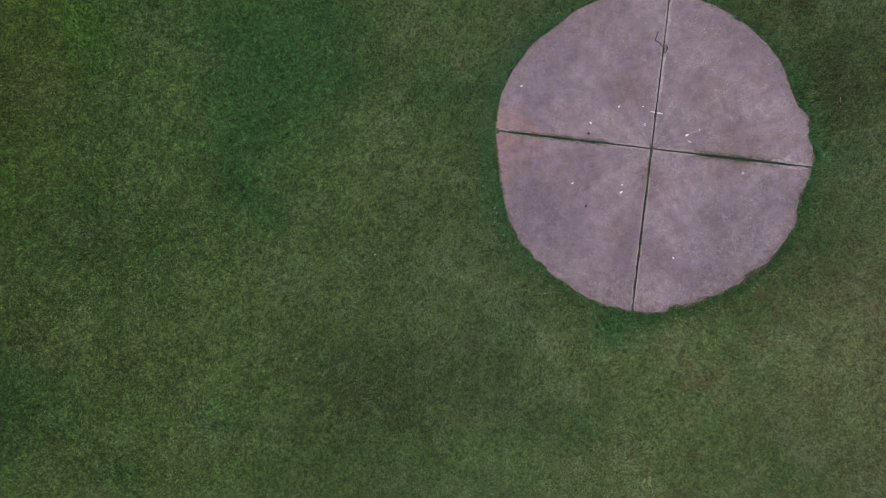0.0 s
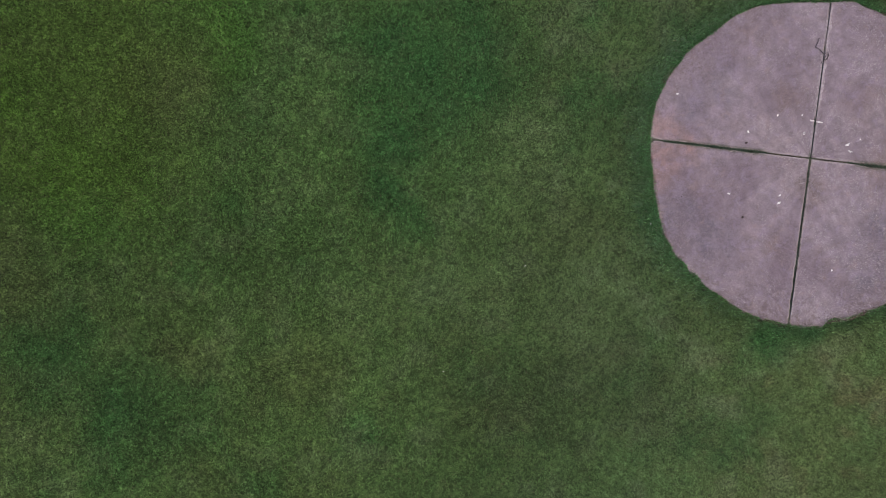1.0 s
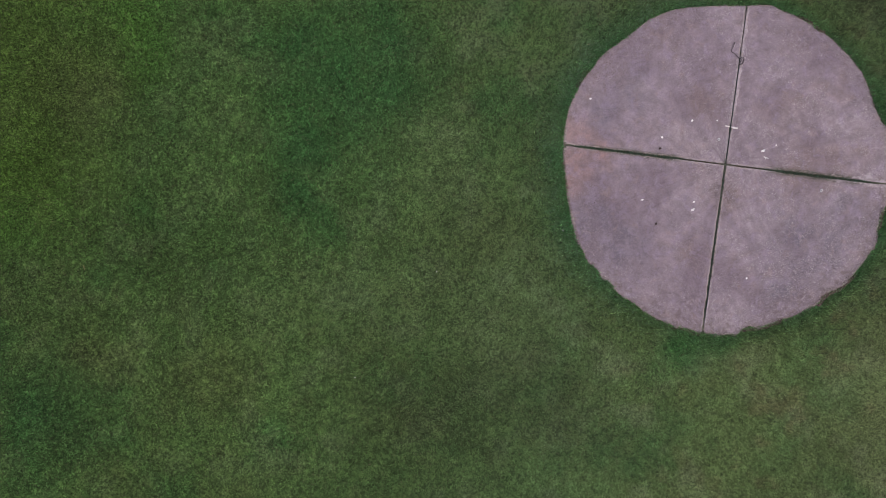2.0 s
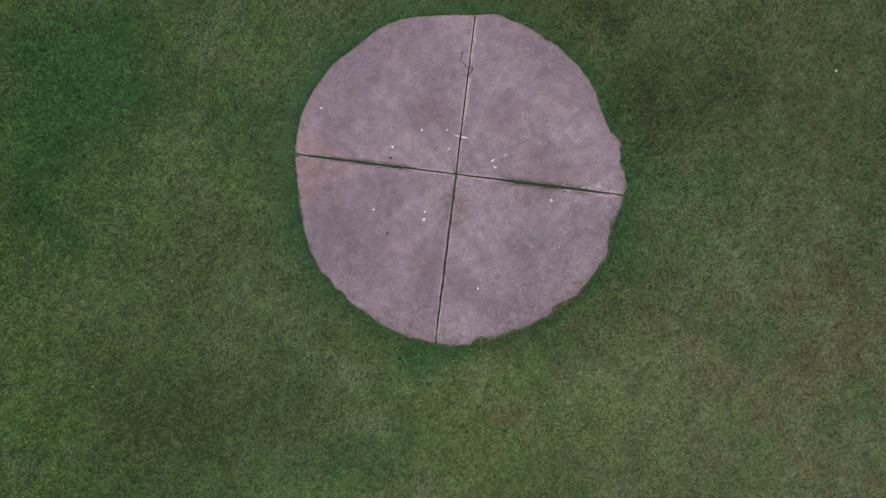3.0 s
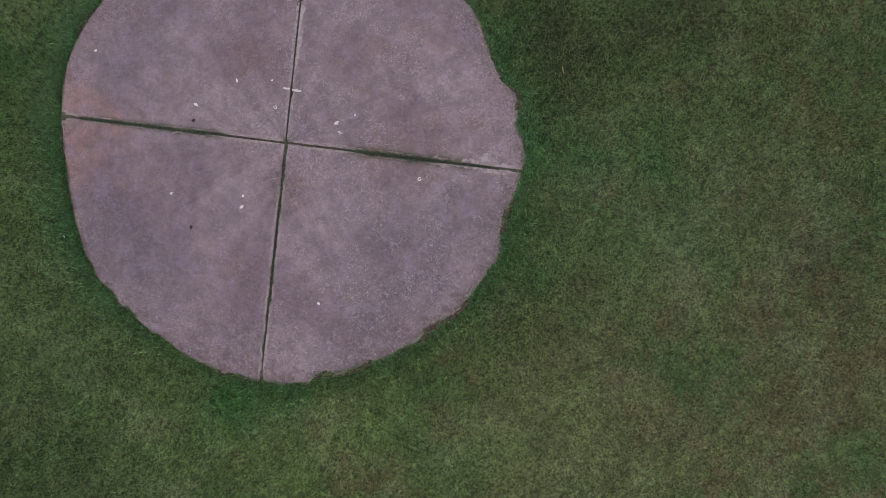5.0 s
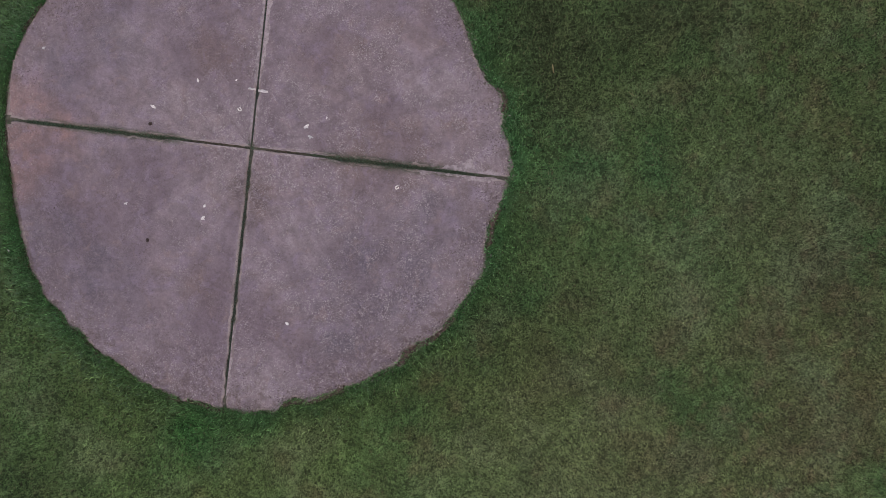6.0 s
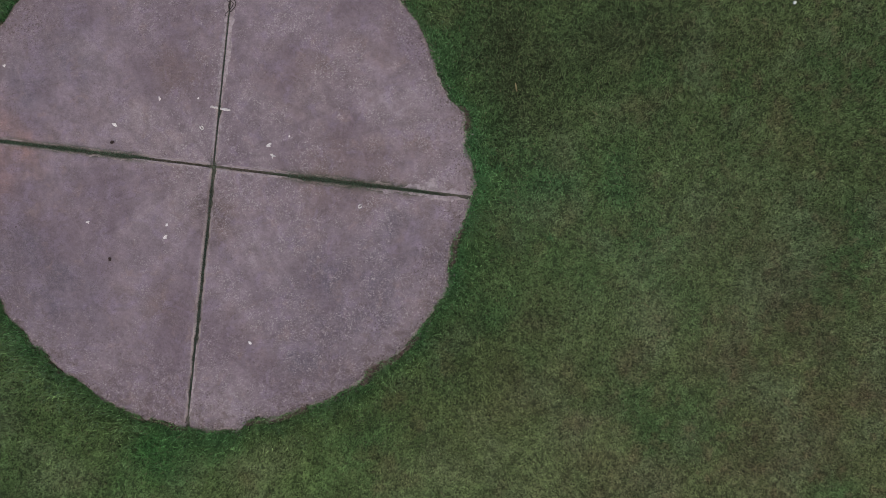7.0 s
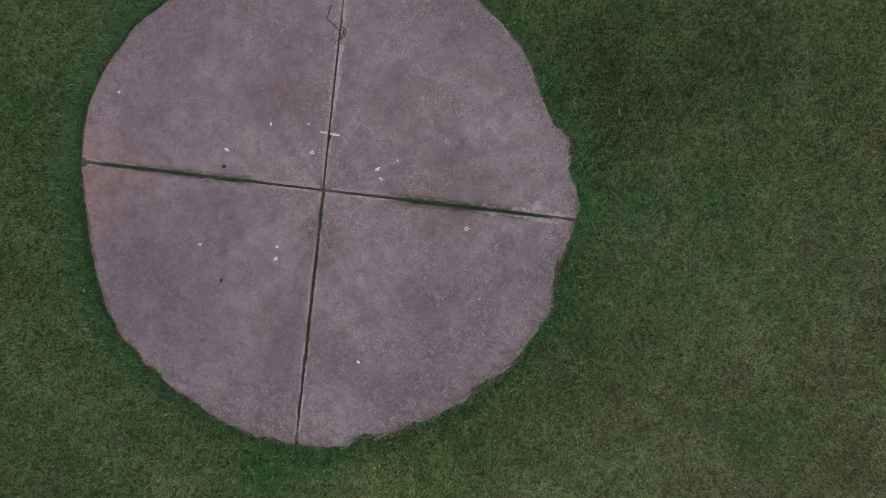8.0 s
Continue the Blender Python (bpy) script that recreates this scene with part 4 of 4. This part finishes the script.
for px, py, long, wide, turn, curl in ((-0.542, 0.684, 0.040, 0.028, 60, 0.5), (-1.003, 0.421, 0.050, 0.032, 120, 0.4), (-1.310, -0.567, 0.055, 0.022, -10, 0.4),
                                       (-0.491, -0.598, 0.036, 0.030, 20, 0.3), (-0.509, -0.723, 0.060, 0.036, 10, 0.3), (0.365, -1.811, 0.040, 0.034, 100, 0.4),
                                       (0.568, 0.211, 0.065, 0.036, 5, 0.3), (0.610, 0.110, 0.072, 0.028, -50, 0.5), (-2.150, 1.035, 0.045, 0.026, -20, 0.4),
                                       (-0.150, 0.690, 0.026, 0.022, 0, 0.3), (0.781, 0.300, 0.024, 0.018, 40, 0.3)):
    petal(px, py, long, wide, turn, 0.7 * curl)


def curled_ring(x, y, size, turn):
    loop = [(size * math.cos(a) * (1 + 0.15 * math.sin(2 * a)), 0.8 * size * math.sin(a), 0.006 + 0.004 * math.sin(3 * a)) for a in np.linspace(0.3, 6.0, 22)]
    ob = tube("curled_petal", loop, 0.0055, PETAL, 6)
    ob.matrix_world = pose(x, y, 0, 0, 0, turn)
    return tagged(ob, "white petal curled into a ring on the concrete", "petal", "petals on the slab")


curled_ring(1.500, -0.409, 0.018, 30)
curled_ring(-0.114, 0.394, 0.018, 120)

crumpled_leaf(-1.080, -0.946, 0.052, 80, 1, "crumpled dark brown dead leaf on the concrete")
crumpled_leaf(-1.037, 0.249, 0.055, 20, 2, "curled dark dead leaf beside the mossy joint")
crumpled_leaf(-2.058, -0.612, 0.022, 50, 3, "tiny dark leaf scrap on the concrete")

strand = [(0.103, 1.916, 0.006), (0.085, 1.86, 0.012), (0.058, 1.80, 0.006), (0.053, 1.766, 0.006), (0.095, 1.74, 0.02), (0.14, 1.70, 0.012), (0.179, 1.659, 0.01),
          (0.215, 1.675, 0.03), (0.245, 1.66, 0.018), (0.248, 1.62, 0.01), (0.222, 1.575, 0.02), (0.195, 1.56, 0.01), (0.183, 1.60, 0.03),
          (0.205, 1.645, 0.04), (0.232, 1.635, 0.028), (0.21, 1.585, 0.03), (0.165, 1.555, 0.012), (0.140, 1.53, 0.008), (0.148, 1.515, 0.008)]
tagged(tube("wire_scrap", spline(strand), 0.0045, WIRE), "tangled scrap of dark wire lying over the joint", "wire")

petal(3.081, 0.771, 0.085, 0.020, 100, 0.15, STRAW, "yellow-brown dry leaf blade lying in the grass", "dry_leaf", -0.004, "dry leaves in the lawn")
for px, py, long, turn in ((3.86, 0.53, 0.08, -40), (-10.38, -1.72, 0.08, 95), (5.27, -0.43, 0.045, 10), (6.46, -0.46, 0.05, 60), (3.95, -2.62, 0.07, 60), (5.88, -2.15, 0.06, 20),
                           (4.39, -1.40, 0.075, -45), (6.13, -1.08, 0.05, 35), (5.83, -1.67, 0.04, 5)):
    petal(px, py, long, 0.008, turn, 0.15, STRAW, "thin pale straw lying in the grass", "straw", -0.004, "straws in the lawn")
for px, py, long, turn, text in ((-2.553, -1.061, 0.03, 80, "small white petal caught in the long grass"), (-4.58, -1.74, 0.036, 20, "small white petal lying on the mown grass"),
                                 (-5.90, -3.48, 0.034, 130, "small white petal lying on the mown grass")):
    petal(px, py, long, 0.016, turn, 0.3, PETAL, text, "petal", -0.002, "petals in the lawn")

bm = bmesh.new()
bmesh.ops.create_icosphere(bm, subdivisions=3, radius=0.017)
ball_data = bpy.data.meshes.new("ball")
bm.to_mesh(ball_data)
bm.free()
ball_data.materials.append(BALL)
ball = smooth(new("ball", ball_data))
ball.location = (5.837, 1.605, -0.012)
tagged(ball, "small white ball lying in the grass", "ball")

rubble = random.Random(8)
for k in range(16):
    a = radians(-8 - 12 * rubble.random())
    r = float(rim(a)) + rubble.uniform(0.0, 0.06)
    stone(SLAB_X + r * math.cos(a), SLAB_Y + r * math.sin(a), -0.03, rubble.uniform(0.008, 0.02), k, "small broken stone in soil at the slab's rim")
for k in range(14):
    a = radians(-82 + 26 * rubble.random())
    r = float(rim(a)) + rubble.uniform(0.0, 0.03)
    stone(SLAB_X + r * math.cos(a), SLAB_Y + r * math.sin(a), -0.03, rubble.uniform(0.006, 0.014), 40 + k, "small broken stone in soil at the slab's rim")

# grass last: many blades
build_fringe(90000)
for k, (px, py, reach, count) in enumerate(((0.02, -2.83, 0.10, 16), (-0.45, -2.82, 0.10, 18), (0.69, -2.76, 0.09, 14), (2.76, -0.17, 0.17, 30), (2.9, -0.05, 0.12, 18), (2.83, 0.14, 0.12, 14), (3.42, -0.72, 0.10, 14), (-2.78, -0.75, 0.12, 20), (-2.85, 0.3, 0.11, 16),
                                            (-2.72, -1.0, 0.12, 18), (-2.45, 1.35, 0.10, 14))):
    weed(px, py, reach, count, 200 + k)
build_lawn(2300000)
